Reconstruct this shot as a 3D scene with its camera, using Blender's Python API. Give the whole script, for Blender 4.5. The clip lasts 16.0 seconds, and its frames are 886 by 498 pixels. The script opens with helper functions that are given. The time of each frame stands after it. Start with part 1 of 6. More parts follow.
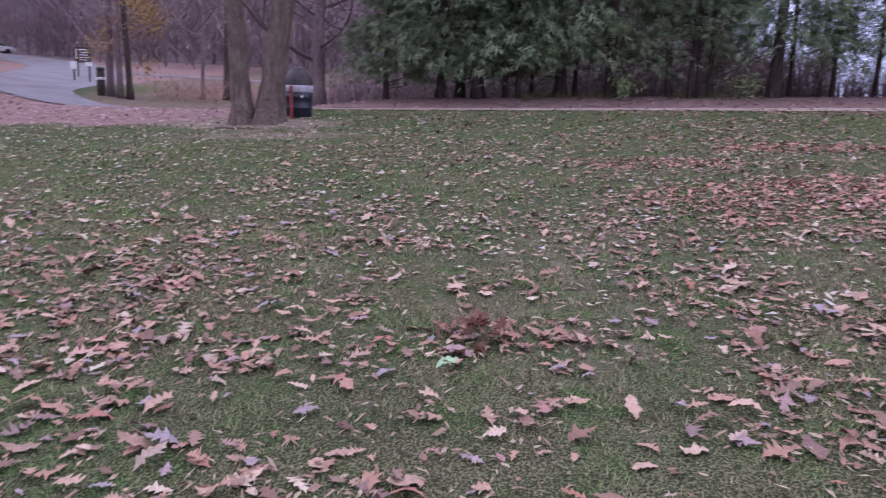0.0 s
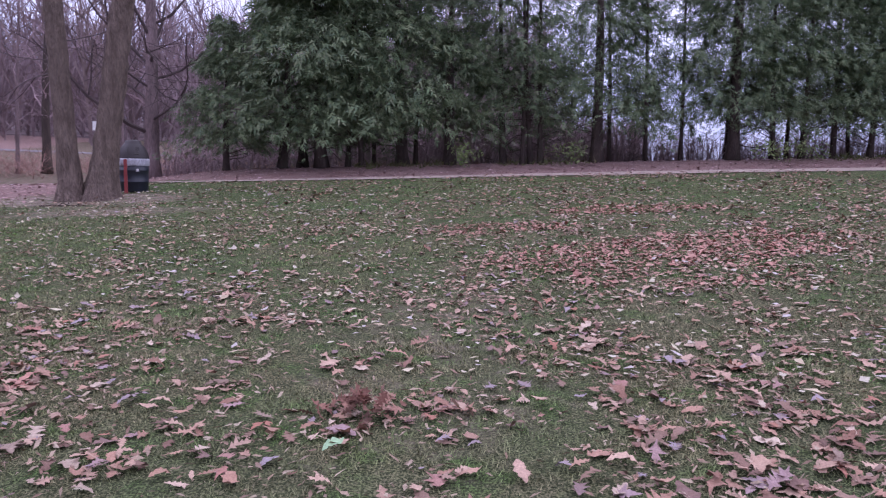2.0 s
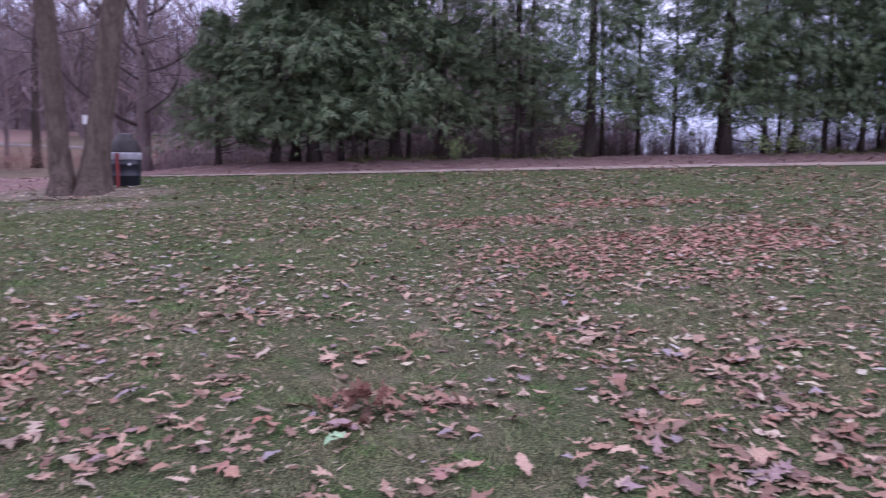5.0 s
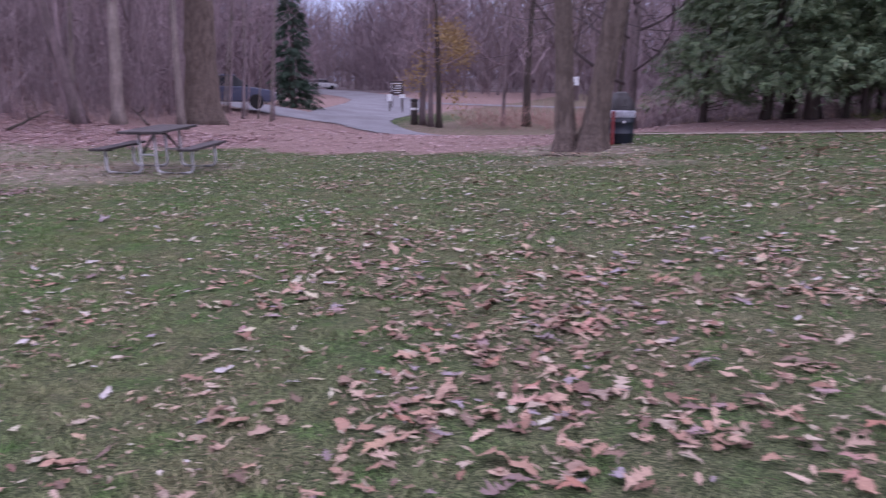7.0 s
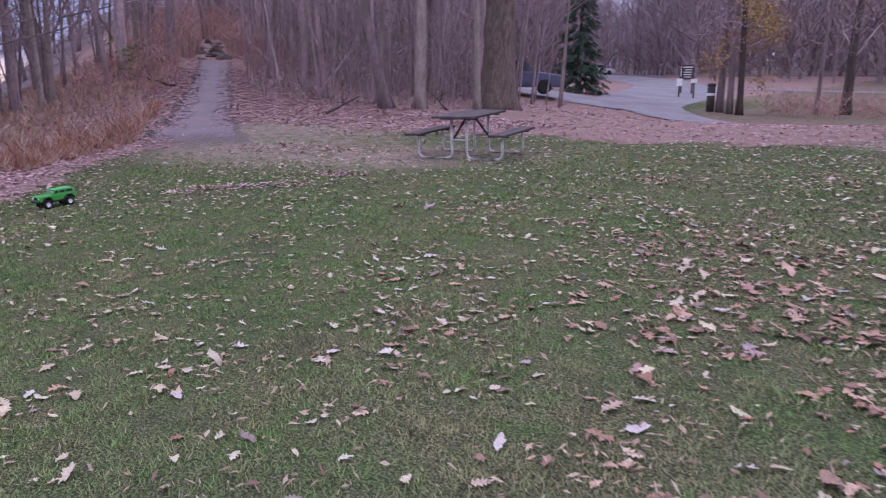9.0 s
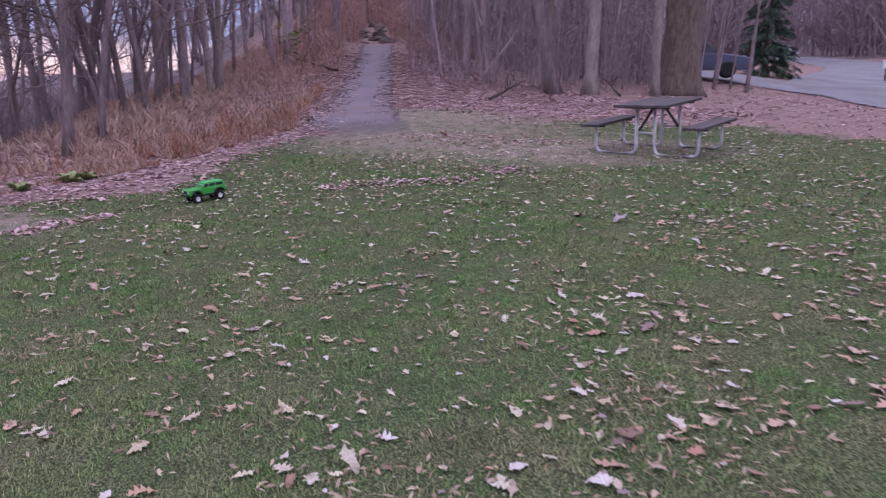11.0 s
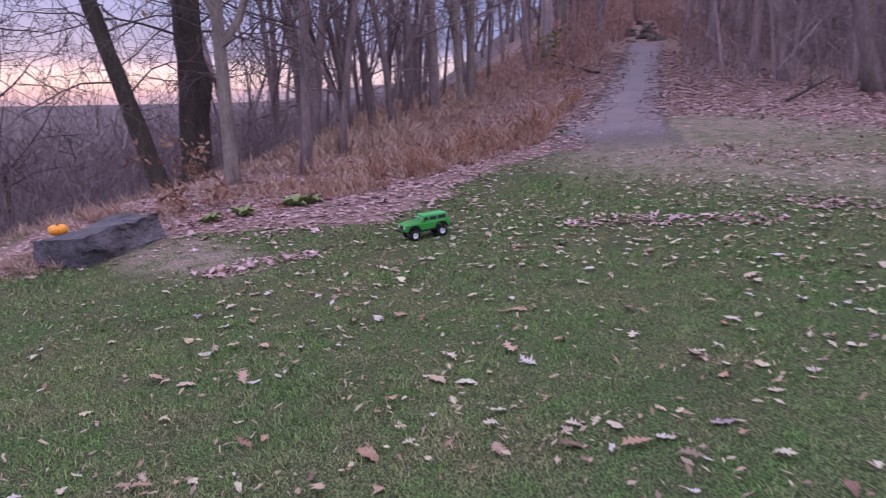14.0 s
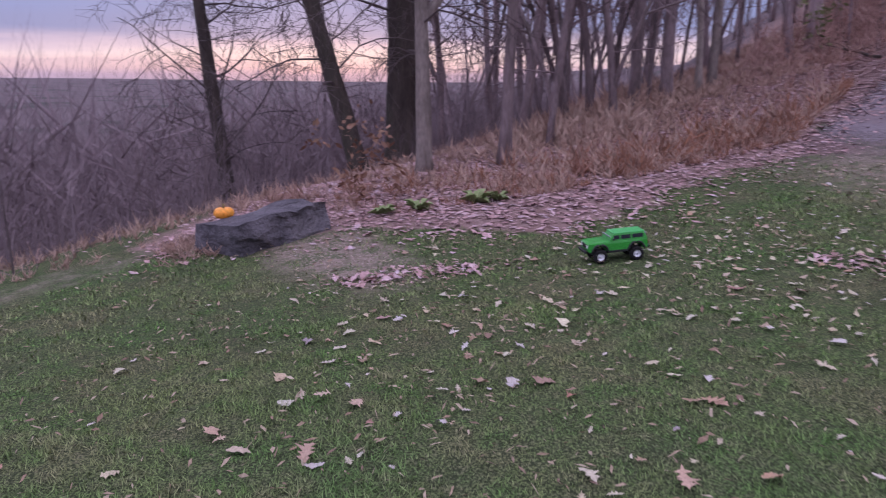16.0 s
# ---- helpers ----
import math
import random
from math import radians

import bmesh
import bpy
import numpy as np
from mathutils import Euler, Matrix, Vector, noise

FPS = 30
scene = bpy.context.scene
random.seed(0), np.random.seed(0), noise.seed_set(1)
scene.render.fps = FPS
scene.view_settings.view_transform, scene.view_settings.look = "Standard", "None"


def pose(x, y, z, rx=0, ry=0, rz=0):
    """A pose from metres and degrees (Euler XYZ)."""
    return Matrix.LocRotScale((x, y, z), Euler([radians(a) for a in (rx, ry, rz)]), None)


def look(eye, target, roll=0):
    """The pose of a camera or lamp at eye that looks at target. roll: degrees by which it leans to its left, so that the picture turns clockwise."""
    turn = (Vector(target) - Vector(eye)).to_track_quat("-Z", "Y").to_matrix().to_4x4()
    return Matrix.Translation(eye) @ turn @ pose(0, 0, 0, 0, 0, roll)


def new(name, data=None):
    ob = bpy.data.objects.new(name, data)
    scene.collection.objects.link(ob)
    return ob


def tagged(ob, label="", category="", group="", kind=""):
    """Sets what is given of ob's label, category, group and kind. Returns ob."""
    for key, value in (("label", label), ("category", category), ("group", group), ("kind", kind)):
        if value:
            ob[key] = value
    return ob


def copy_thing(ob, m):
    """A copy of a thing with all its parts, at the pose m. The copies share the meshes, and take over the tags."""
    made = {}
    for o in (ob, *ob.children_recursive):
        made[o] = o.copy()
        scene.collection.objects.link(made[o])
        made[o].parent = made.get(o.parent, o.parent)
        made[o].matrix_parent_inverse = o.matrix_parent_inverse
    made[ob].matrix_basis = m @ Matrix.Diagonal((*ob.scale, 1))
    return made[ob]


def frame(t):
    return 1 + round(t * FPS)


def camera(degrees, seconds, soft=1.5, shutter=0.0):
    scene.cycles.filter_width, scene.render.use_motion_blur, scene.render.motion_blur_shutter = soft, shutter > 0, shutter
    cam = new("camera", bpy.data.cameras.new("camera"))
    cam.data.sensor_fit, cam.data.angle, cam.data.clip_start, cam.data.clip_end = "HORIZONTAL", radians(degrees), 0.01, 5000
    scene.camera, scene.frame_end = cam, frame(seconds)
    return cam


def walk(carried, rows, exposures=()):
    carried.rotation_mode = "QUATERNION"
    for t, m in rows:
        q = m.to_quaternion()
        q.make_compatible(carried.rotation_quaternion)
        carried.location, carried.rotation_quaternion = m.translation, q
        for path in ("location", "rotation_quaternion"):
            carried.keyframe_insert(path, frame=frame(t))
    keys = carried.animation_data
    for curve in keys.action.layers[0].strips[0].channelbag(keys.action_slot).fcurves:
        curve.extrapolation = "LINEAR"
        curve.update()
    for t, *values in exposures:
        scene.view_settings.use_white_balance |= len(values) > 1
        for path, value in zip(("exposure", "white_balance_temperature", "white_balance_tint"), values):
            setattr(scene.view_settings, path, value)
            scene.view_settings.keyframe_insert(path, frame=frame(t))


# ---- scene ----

import itertools

# ---------------------------------------------------------------- camera
cam = camera(62.0, 16.0, 1.15, 0.45)
# t, x, y, z, yaw, pitch, roll
ROWS = [
    (0.0, 0.068, 0.011, 1.478, 5.03, -11.41, -1.73),
    (0.5, 0.000, 0.000, 1.500, -0.06, -9.98, -1.34),
    (1.0, -0.068, -0.011, 1.522, -3.65, -8.16, -0.86),
    (1.5, -0.095, -0.028, 1.534, -5.81, -6.84, -0.69),
    (2.0, -0.096, -0.028, 1.532, -7.36, -6.09, -0.67),
    (2.5, -0.086, -0.025, 1.531, -9.37, -5.85, -0.58),
    (3.0, -0.067, -0.020, 1.527, -12.17, -5.71, -0.56),
    (3.2, -0.062, -0.018, 1.526, -13.29, -5.64, -0.61),
    (4.2, -0.080, -0.016, 1.528, -14.60, -5.90, -0.62),
    (5.3, -0.188, -0.015, 1.528, -3.31, -6.97, -0.80),
    (5.5, -0.228, -0.014, 1.524, 0.12, -7.47, -0.91),
    (6.0, -0.349, -0.010, 1.513, 9.51, -8.55, -1.11),
    (6.5, -0.592, 0.102, 1.486, 18.46, -9.38, -0.95),
    (7.0, -0.872, 0.212, 1.498, 26.09, -10.00, -0.41),
    (7.5, -1.213, 0.210, 1.476, 32.62, -10.46, 0.18),
    (8.0, -1.553, 0.199, 1.476, 38.29, -10.89, 0.60),
    (8.5, -1.825, 0.327, 1.448, 43.00, -10.92, 0.31),
    (9.0, -2.105, 0.539, 1.482, 46.38, -11.25, -0.69),
    (9.5, -2.378, 0.704, 1.452, 49.08, -11.69, -1.30),
    (10.0, -2.739, 0.894, 1.494, 52.07, -12.14, -1.37),
    (10.2, -2.872, 0.965, 1.498, 53.35, -12.24, -1.25),
    (11.25, -3.58, 1.345, 1.52, 59.85, -12.75, -0.50),
    (12.3, -4.270, 1.716, 1.541, 65.55, -12.80, 0.20),
    (12.5, -4.401, 1.783, 1.541, 66.52, -12.53, 0.23),
    (13.0, -4.708, 1.934, 1.538, 69.15, -12.13, 0.36),
    (13.5, -5.077, 2.051, 1.556, 73.09, -12.16, 0.67),
    (14.0, -5.415, 2.197, 1.526, 77.99, -12.21, 1.18),
    (14.5, -5.765, 2.380, 1.551, 82.42, -12.37, 1.01),
    (15.0, -6.092, 2.493, 1.516, 85.95, -12.85, 0.67),
    (15.5, -6.461, 2.596, 1.533, 90.29, -13.34, 0.32),
    (16.0, -6.773, 2.763, 1.517, 96.14, -13.36, 0.00),
]
walk(cam, [(t, pose(x, y, z, 90 + pitch, roll, yaw)) for t, x, y, z, yaw, pitch, roll in ROWS],
     [(0.0, 0.76, 5700, 29.5), (9.0, 0.74, 5700, 29.5), (14.0, 0.65, 5700, 29.5), (14.5, 0.60, 5700, 29.5), (15.0, 0.30, 5700, 29.5), (15.5, 0.36, 5700, 29.5), (16.0, 0.42, 5700, 29.5)])

# ---------------------------------------------------------------- world and sun
SUN_AZ = radians(105)          # compass turn of the sunset, anticlockwise from +y


def make_world():
    w = bpy.data.worlds.new("dusk_sky")
    scene.world = w
    w.use_nodes = True
    nt = w.node_tree
    nt.nodes.clear()
    N = nt.nodes.new
    L = nt.links.new
    out, bg = N("ShaderNodeOutputWorld"), N("ShaderNodeBackground")
    sky = N("ShaderNodeTexSky")
    sky.sky_type = "NISHITA"
    sky.sun_disc = False
    sky.sun_elevation = radians(4)
    sky.sun_rotation = -SUN_AZ
    tc = N("ShaderNodeTexCoord")
    sep = N("ShaderNodeSeparateXYZ")
    L(tc.outputs["Generated"], sep.inputs[0])
    # cloud deck: pale below, brighter overhead
    deck = N("ShaderNodeValToRGB")
    e = deck.color_ramp.elements
    e[0].position, e[0].color = 0.0, (0.10, 0.085, 0.09, 1)
    e[1].position, e[1].color = 1.0, (1.02, 0.98, 1.08, 1)
    for p, c in ((0.497, (0.30, 0.26, 0.30, 1)), (0.503, (0.42, 0.44, 0.57, 1)), (0.55, (0.46, 0.50, 0.68, 1)), (0.68, (0.92, 0.90, 1.02, 1))):
        k = e.new(p)
        k.color = c
    up = N("ShaderNodeMath")
    up.operation = "MULTIPLY_ADD"
    up.inputs[1].default_value = up.inputs[2].default_value = 0.5
    L(sep.outputs["Z"], up.inputs[0])
    L(up.outputs[0], deck.inputs[0])
    # glow of the sunset under the deck
    glow = N("ShaderNodeValToRGB")
    g = glow.color_ramp.elements
    g[0].position, g[0].color = 0.496, (0.36, 0.30, 0.36, 1)
    g[1].position, g[1].color = 0.66, (0.62, 0.63, 0.80, 1)
    for p, c in ((0.5015, (0.40, 0.31, 0.36, 1)), (0.505, (0.62, 0.44, 0.39, 1)), (0.510, (0.72, 0.58, 0.49, 1)), (0.518, (0.52, 0.42, 0.43, 1)), (0.525, (0.23, 0.25, 0.35, 1)), (0.56, (0.22, 0.27, 0.41, 1))):
        k = g.new(p)
        k.color = c
    # streaks shift the bands a little
    mp = N("ShaderNodeMapping")
    mp.inputs["Scale"].default_value = (2.2, 2.2, 26)
    nz = N("ShaderNodeTexNoise")
    nz.inputs["Scale"].default_value = 1.6
    nz.inputs["Detail"].default_value = 6
    L(tc.outputs["Generated"], mp.inputs[0])
    L(mp.outputs[0], nz.inputs["Vector"])
    sh = N("ShaderNodeMath")
    sh.operation = "MULTIPLY_ADD"
    sh.inputs[1].default_value = 0.022
    L(nz.outputs[0], sh.inputs[0])
    ad = N("ShaderNodeMath")
    ad.operation = "ADD"
    ad.inputs[1].default_value = -0.011
    L(up.outputs[0], ad.inputs[0])
    # bands only above the horizon are shifted
    L(ad.outputs[0], sh.inputs[2])
    mx = N("ShaderNodeMath")
    mx.operation = "MAXIMUM"
    lim = N("ShaderNodeMath")
    lim.operation = "MINIMUM"
    lim.inputs[1].default_value = 0.505
    L(up.outputs[0], lim.inputs[0])
    L(sh.outputs[0], mx.inputs[0])
    L(lim.outputs[0], mx.inputs[1])
    L(mx.outputs[0], glow.inputs[0])
    dot = N("ShaderNodeVectorMath")
    dot.operation = "DOT_PRODUCT"
    dot.inputs[1].default_value = (-math.sin(SUN_AZ), math.cos(SUN_AZ), 0)
    L(tc.outputs["Generated"], dot.inputs[0])
    rng = N("ShaderNodeMapRange")
    rng.inputs["From Min"].default_value, rng.inputs["From Max"].default_value = 0.0, 0.6
    L(dot.outputs["Value"], rng.inputs[0])
    m1, m2 = N("ShaderNodeMix"), N("ShaderNodeMix")
    m1.data_type = m2.data_type = "RGBA"
    L(rng.outputs[0], m1.inputs["Factor"])
    L(deck.outputs[0], m1.inputs["A"])
    L(glow.outputs[0], m1.inputs["B"])
    m2.inputs["Factor"].default_value = 0.004
    L(m1.outputs["Result"], m2.inputs["A"])
    L(sky.outputs[0], m2.inputs["B"])
    L(m2.outputs["Result"], bg.inputs[0])
    bg.inputs[1].default_value = 1.0
    L(bg.outputs[0], out.inputs[0])


make_world()
sun = new("sun", bpy.data.lights.new("sun", "SUN"))
sun.data.energy, sun.data.angle, sun.data.color = 0.5, radians(60), (1.0, 0.93, 0.95)
sun.matrix_world = look((-math.sin(SUN_AZ) * 40, math.cos(SUN_AZ) * 40, 45), (0, 0, 0))


# ---------------------------------------------------------------- materials
def material(name, c1, c2, scale=6.0, rough=0.9, bump=0.3, c3=None, fine=60.0, metal=0.0, spread=0.0, stretch=(1, 1, 1), spec=0.3, depth=0.01, island=None):
    """Two-scale noise between c1 and c2, stains of c3, fine relief. spread: change of value from object to object; island: colours by piece."""
    m = bpy.data.materials.new(name)
    m.use_nodes = True
    nt = m.node_tree
    N, L = nt.nodes.new, nt.links.new
    b = nt.nodes["Principled BSDF"]
    b.inputs["Roughness"].default_value = rough
    b.inputs["Metallic"].default_value = metal
    b.inputs["Specular IOR Level"].default_value = spec
    tc, mp = N("ShaderNodeTexCoord"), N("ShaderNodeMapping")
    mp.inputs["Scale"].default_value = stretch
    L(tc.outputs["Object"], mp.inputs[0])

    def tex(s, d=5):
        n = N("ShaderNodeTexNoise")
        n.inputs["Scale"].default_value = s
        n.inputs["Detail"].default_value = d
        L(mp.outputs[0], n.inputs["Vector"])
        return n

    def mix(f, a, bb):
        x = N("ShaderNodeMix")
        x.data_type = "RGBA"
        for k, v in (("Factor", f), ("A", a), ("B", bb)):
            if hasattr(v, "links"):
                L(v, x.inputs[k])
            else:
                x.inputs[k].default_value = v if k == "Factor" else (*v, 1)
        return x.outputs["Result"]

    def ramp(v, lo, hi):
        r = N("ShaderNodeMapRange")
        r.inputs["From Min"].default_value, r.inputs["From Max"].default_value = lo, hi
        L(v, r.inputs[0])
        return r.outputs[0]
    big, small = tex(scale), tex(fine, 3)
    if island:
        geo, cr = N("ShaderNodeNewGeometry"), N("ShaderNodeValToRGB")
        cr.color_ramp.interpolation = "LINEAR"
        el = cr.color_ramp.elements
        el[0].position, el[0].color = 0, (*island[0], 1)
        el[1].position, el[1].color = 1, (*island[-1], 1)
        for i, c in enumerate(island[1:-1], 1):
            k = el.new(i / (len(island) - 1))
            k.color = (*c, 1)
        if spread:
            oi = N("ShaderNodeObjectInfo")
            L(oi.outputs["Random"], cr.inputs[0])
        else:
            L(geo.outputs["Random Per Island"], cr.inputs[0])
        col = mix(ramp(big.outputs[0], 0.3, 0.7), cr.outputs[0], c2)
        g2 = N("ShaderNodeMix")
        g2.data_type = "RGBA"
        g2.inputs["Factor"].default_value = 0.4
        L(cr.outputs[0], g2.inputs["A"])
        L(col, g2.inputs["B"])
        col = g2.outputs["Result"]
    else:
        col = mix(ramp(big.outputs[0], 0.32, 0.68), c1, c2)
    if c3:
        st = tex(scale * 0.37, 4)
        col = mix(ramp(st.outputs[0], 0.52, 0.72), col, c3)
    hv = N("ShaderNodeHueSaturation")
    val = N("ShaderNodeMapRange")
    val.inputs["To Min"].default_value, val.inputs["To Max"].default_value = 0.78, 1.22
    val.inputs["From Min"].default_value, val.inputs["From Max"].default_value = 0.3, 0.7
    L(small.outputs[0], val.inputs[0])
    L(val.outputs[0], hv.inputs["Value"])
    L(col, hv.inputs["Color"])
    last = hv.outputs[0]
    if spread and not island:
        oi, h2, vr = N("ShaderNodeObjectInfo"), N("ShaderNodeHueSaturation"), N("ShaderNodeMapRange")
        vr.inputs["To Min"].default_value, vr.inputs["To Max"].default_value = 1 - spread, 1 + spread
        L(oi.outputs["Random"], vr.inputs[0])
        L(vr.outputs[0], h2.inputs["Value"])
        L(last, h2.inputs["Color"])
        last = h2.outputs[0]
    L(last, b.inputs["Base Color"])
    if bump:
        bp = N("ShaderNodeBump")
        bp.inputs["Strength"].default_value = bump
        bp.inputs["Distance"].default_value = depth
        s2 = N("ShaderNodeMath")
        s2.operation = "ADD"
        L(big.outputs[0], s2.inputs[0])
        L(small.outputs[0], s2.inputs[1])
        L(s2.outputs[0], bp.inputs["Height"])
        L(bp.outputs[0], b.inputs["Normal"])
    return m


BARK_GREY = material("bark_grey", (0.202, 0.151, 0.155), (0.341, 0.262, 0.274), 5, 0.95, 0.9, (0.101, 0.094, 0.077), 40, stretch=(1, 1, 0.18), depth=0.03, spread=0.42)
BARK_PALE = material("bark_pale", (0.180, 0.146, 0.130), (0.312, 0.258, 0.230), 6, 0.9, 1.0, (0.102, 0.086, 0.077), 40, stretch=(1, 1, 0.3), depth=0.03, spread=0.15)
BARK_OAK = material("bark_oak", (0.098, 0.073, 0.060), (0.200, 0.152, 0.128), 11, 0.95, 1.0, (0.140, 0.107, 0.089), 42, stretch=(1, 1, 0.3), depth=0.06)
BARK_DARK = material("bark_dark", (0.045, 0.034, 0.030), (0.085, 0.066, 0.056), 6, 0.95, 0.9, (0.06, 0.055, 0.04), 40, stretch=(1, 1, 0.2), depth=0.03)
TWIG = material("twig", (0.240, 0.176, 0.184), (0.370, 0.275, 0.292), 1.5, 0.95, 0.0, spread=0.25)
TWIG_BLACK = material("twig_black", (0.070, 0.053, 0.052), (0.125, 0.098, 0.096), 1.5, 0.95, 0.0, spread=0.2)
TWIG_SLOPE = material("twig_slope", (0.125, 0.094, 0.100), (0.215, 0.166, 0.174), 0.6, 0.95, 0.0, (0.14, 0.105, 0.095), 4)
TWIG_DARK = material("twig_dark", (0.145, 0.105, 0.108), (0.250, 0.183, 0.190), 1.5, 0.95, 0.0, spread=0.25)
BARK_MID = material("bark_mid", (0.142, 0.107, 0.106), (0.265, 0.198, 0.203), 5, 0.95, 0.9, (0.080, 0.068, 0.055), 40, stretch=(1, 1, 0.18), depth=0.03, spread=0.35)
TWIG_FAR = material("twig_far", (0.180, 0.134, 0.145), (0.270, 0.206, 0.217), 0.12, 0.95, 0.0, (0.168, 0.126, 0.117), 2)
BRUSH = material("brush_twig", (0, 0, 0), (0.24, 0.135, 0.11), 0.7, 0.95, 0.0, None, 5, island=((0.21, 0.128, 0.112), (0.36, 0.22, 0.185), (0.46, 0.305, 0.265), (0.29, 0.16, 0.13)))
STEM_MIX = material("thin_stem", (0, 0, 0), (0.19, 0.143, 0.150), 1.5, 0.95, 0.0, None, 5, island=((0.13, 0.096, 0.098), (0.32, 0.245, 0.255), (0.20, 0.147, 0.152), (0.42, 0.335, 0.335), (0.17, 0.126, 0.13)))
CEDAR_LEAF = material("cedar_foliage", (0, 0, 0), (0.064, 0.096, 0.050), 1.2, 0.65, 0.0, (0.086, 0.116, 0.050), 20, spec=0.5, island=((0.054, 0.092, 0.047), (0.093, 0.148, 0.063), (0.142, 0.192, 0.083), (0.166, 0.194, 0.104)))
SPRUCE_LEAF = material("spruce_needles", (0, 0, 0), (0.022, 0.040, 0.027), 1.5, 0.8, 0.0, None, 20, island=((0.028, 0.052, 0.036), (0.045, 0.078, 0.048), (0.060, 0.092, 0.060)))
YELLOW_LEAF = material("yellow_leaf", (0, 0, 0), (0.272, 0.176, 0.076), 2, 0.8, 0.0, None, 20, island=((0.340, 0.229, 0.085), (0.255, 0.167, 0.076), (0.391, 0.290, 0.133)))
RUST_LEAF = material("rust_leaf", (0, 0, 0), (0.22, 0.12, 0.08), 2, 0.8, 0.0, None, 20, island=((0.23, 0.12, 0.078), (0.16, 0.083, 0.056), (0.28, 0.17, 0.11)))
BRUSH_RED = material("red_stalk", (0, 0, 0), (0.27, 0.13, 0.08), 0.7, 0.95, 0.0, None, 5, island=((0.24, 0.115, 0.075), (0.36, 0.18, 0.105), (0.30, 0.16, 0.12), (0.17, 0.09, 0.065)))
WEED_LEAF = material("weed_leaf", (0, 0, 0), (0.138, 0.253, 0.072), 3, 0.7, 0.0, None, 20, island=((0.19, 0.26, 0.105), (0.24, 0.30, 0.125), (0.30, 0.31, 0.15)))
LEAF = material("fallen_leaf", (0, 0, 0), (0.20, 0.115, 0.080), 26, 0.8, 0.25, None, 120, depth=0.004,
                island=((0.45, 0.285, 0.20), (0.23, 0.122, 0.086), (0.54, 0.385, 0.285), (0.12, 0.072, 0.056), (0.58, 0.48, 0.37), (0.37, 0.165, 0.112), (0.31, 0.275, 0.305), (0.17, 0.098, 0.075), (0.42, 0.25, 0.178), (0.50, 0.36, 0.27), (0.15, 0.088, 0.067), (0.49, 0.335, 0.245)))
LEAF_PIECE = material("fallen_leaf_piece", (0, 0, 0), (0.20, 0.115, 0.080), 26, 0.8, 0.25, None, 120, depth=0.004, spread=0.1,
                      island=((0.45, 0.285, 0.20), (0.23, 0.122, 0.086), (0.54, 0.385, 0.285), (0.12, 0.072, 0.056), (0.58, 0.48, 0.37), (0.37, 0.165, 0.112), (0.31, 0.275, 0.305), (0.17, 0.098, 0.075), (0.42, 0.25, 0.178), (0.50, 0.36, 0.27), (0.15, 0.088, 0.067), (0.49, 0.335, 0.245)))
LEAF_PALE = material("fallen_leaf_pale", (0, 0, 0), (0.357, 0.278, 0.180), 14, 0.8, 0.15, None, 90, depth=0.004,
                     island=((0.42, 0.39, 0.39), (0.50, 0.46, 0.45), (0.46, 0.39, 0.26), (0.40, 0.37, 0.30), (0.55, 0.50, 0.35), (0.38, 0.22, 0.14), (0.45, 0.43, 0.36), (0.50, 0.47, 0.32), (0.25, 0.14, 0.095), (0.52, 0.49, 0.39)))
LITTER = material("litter_leaf", (0, 0, 0), (0.357, 0.219, 0.212), 3, 0.85, 0.0, None, 40,
                  island=((0.50, 0.33, 0.33), (0.35, 0.205, 0.195), (0.57, 0.42, 0.43), (0.44, 0.275, 0.27), (0.26, 0.15, 0.14), (0.56, 0.45, 0.49)))
TAN_GRASS = material("dry_grass", (0, 0, 0), (0.40, 0.275, 0.22), 0.8, 0.9, 0.0, (0.33, 0.19, 0.15), 4,
                     island=((0.45, 0.315, 0.24), (0.31, 0.20, 0.16), (0.53, 0.395, 0.31), (0.27, 0.165, 0.135)))
ROAD = material("old_asphalt", (0.168, 0.160, 0.172), (0.218, 0.209, 0.223), 0.8, 0.95, 0.5, (0.143, 0.131, 0.139), 50)
GRAVEL = material("packed_gravel", (0.323, 0.262, 0.219), (0.421, 0.345, 0.292), 1.5, 0.95, 0.6, (0.323, 0.267, 0.237), 60)
TRAIL = material("trail_gravel", (0.147, 0.122, 0.134), (0.213, 0.176, 0.194), 1.2, 0.95, 0.6, (0.185, 0.126, 0.123), 45)
ROCK = material("dark_boulder", (0.060, 0.054, 0.062), (0.132, 0.117, 0.132), 5, 0.9, 1.0, (0.168, 0.150, 0.160), 30, depth=0.03)
WOOD_GREY = material("weathered_plank", (0.046, 0.037, 0.038), (0.092, 0.076, 0.076), 4, 0.85, 0.6, (0.12, 0.106, 0.102), 50, stretch=(1, 0.12, 1), spread=0.2)
GALV = material("galvanised_pipe", (0.46, 0.45, 0.45), (0.60, 0.58, 0.58), 8, 0.55, 0.1, (0.35, 0.32, 0.31), 60, metal=0.25)
STEEL_DARK = material("dark_steel", (0.04, 0.037, 0.037), (0.075, 0.068, 0.066), 8, 0.6, 0.2, None, 60, metal=0.3)
PUMPKIN = material("pumpkin_skin", (0.75, 0.27, 0.03), (0.85, 0.36, 0.05), 6, 0.5, 0.1, None, 40)
STEM = material("pumpkin_stem", (0.22, 0.17, 0.07), (0.30, 0.24, 0.11), 20, 0.8, 0.4)


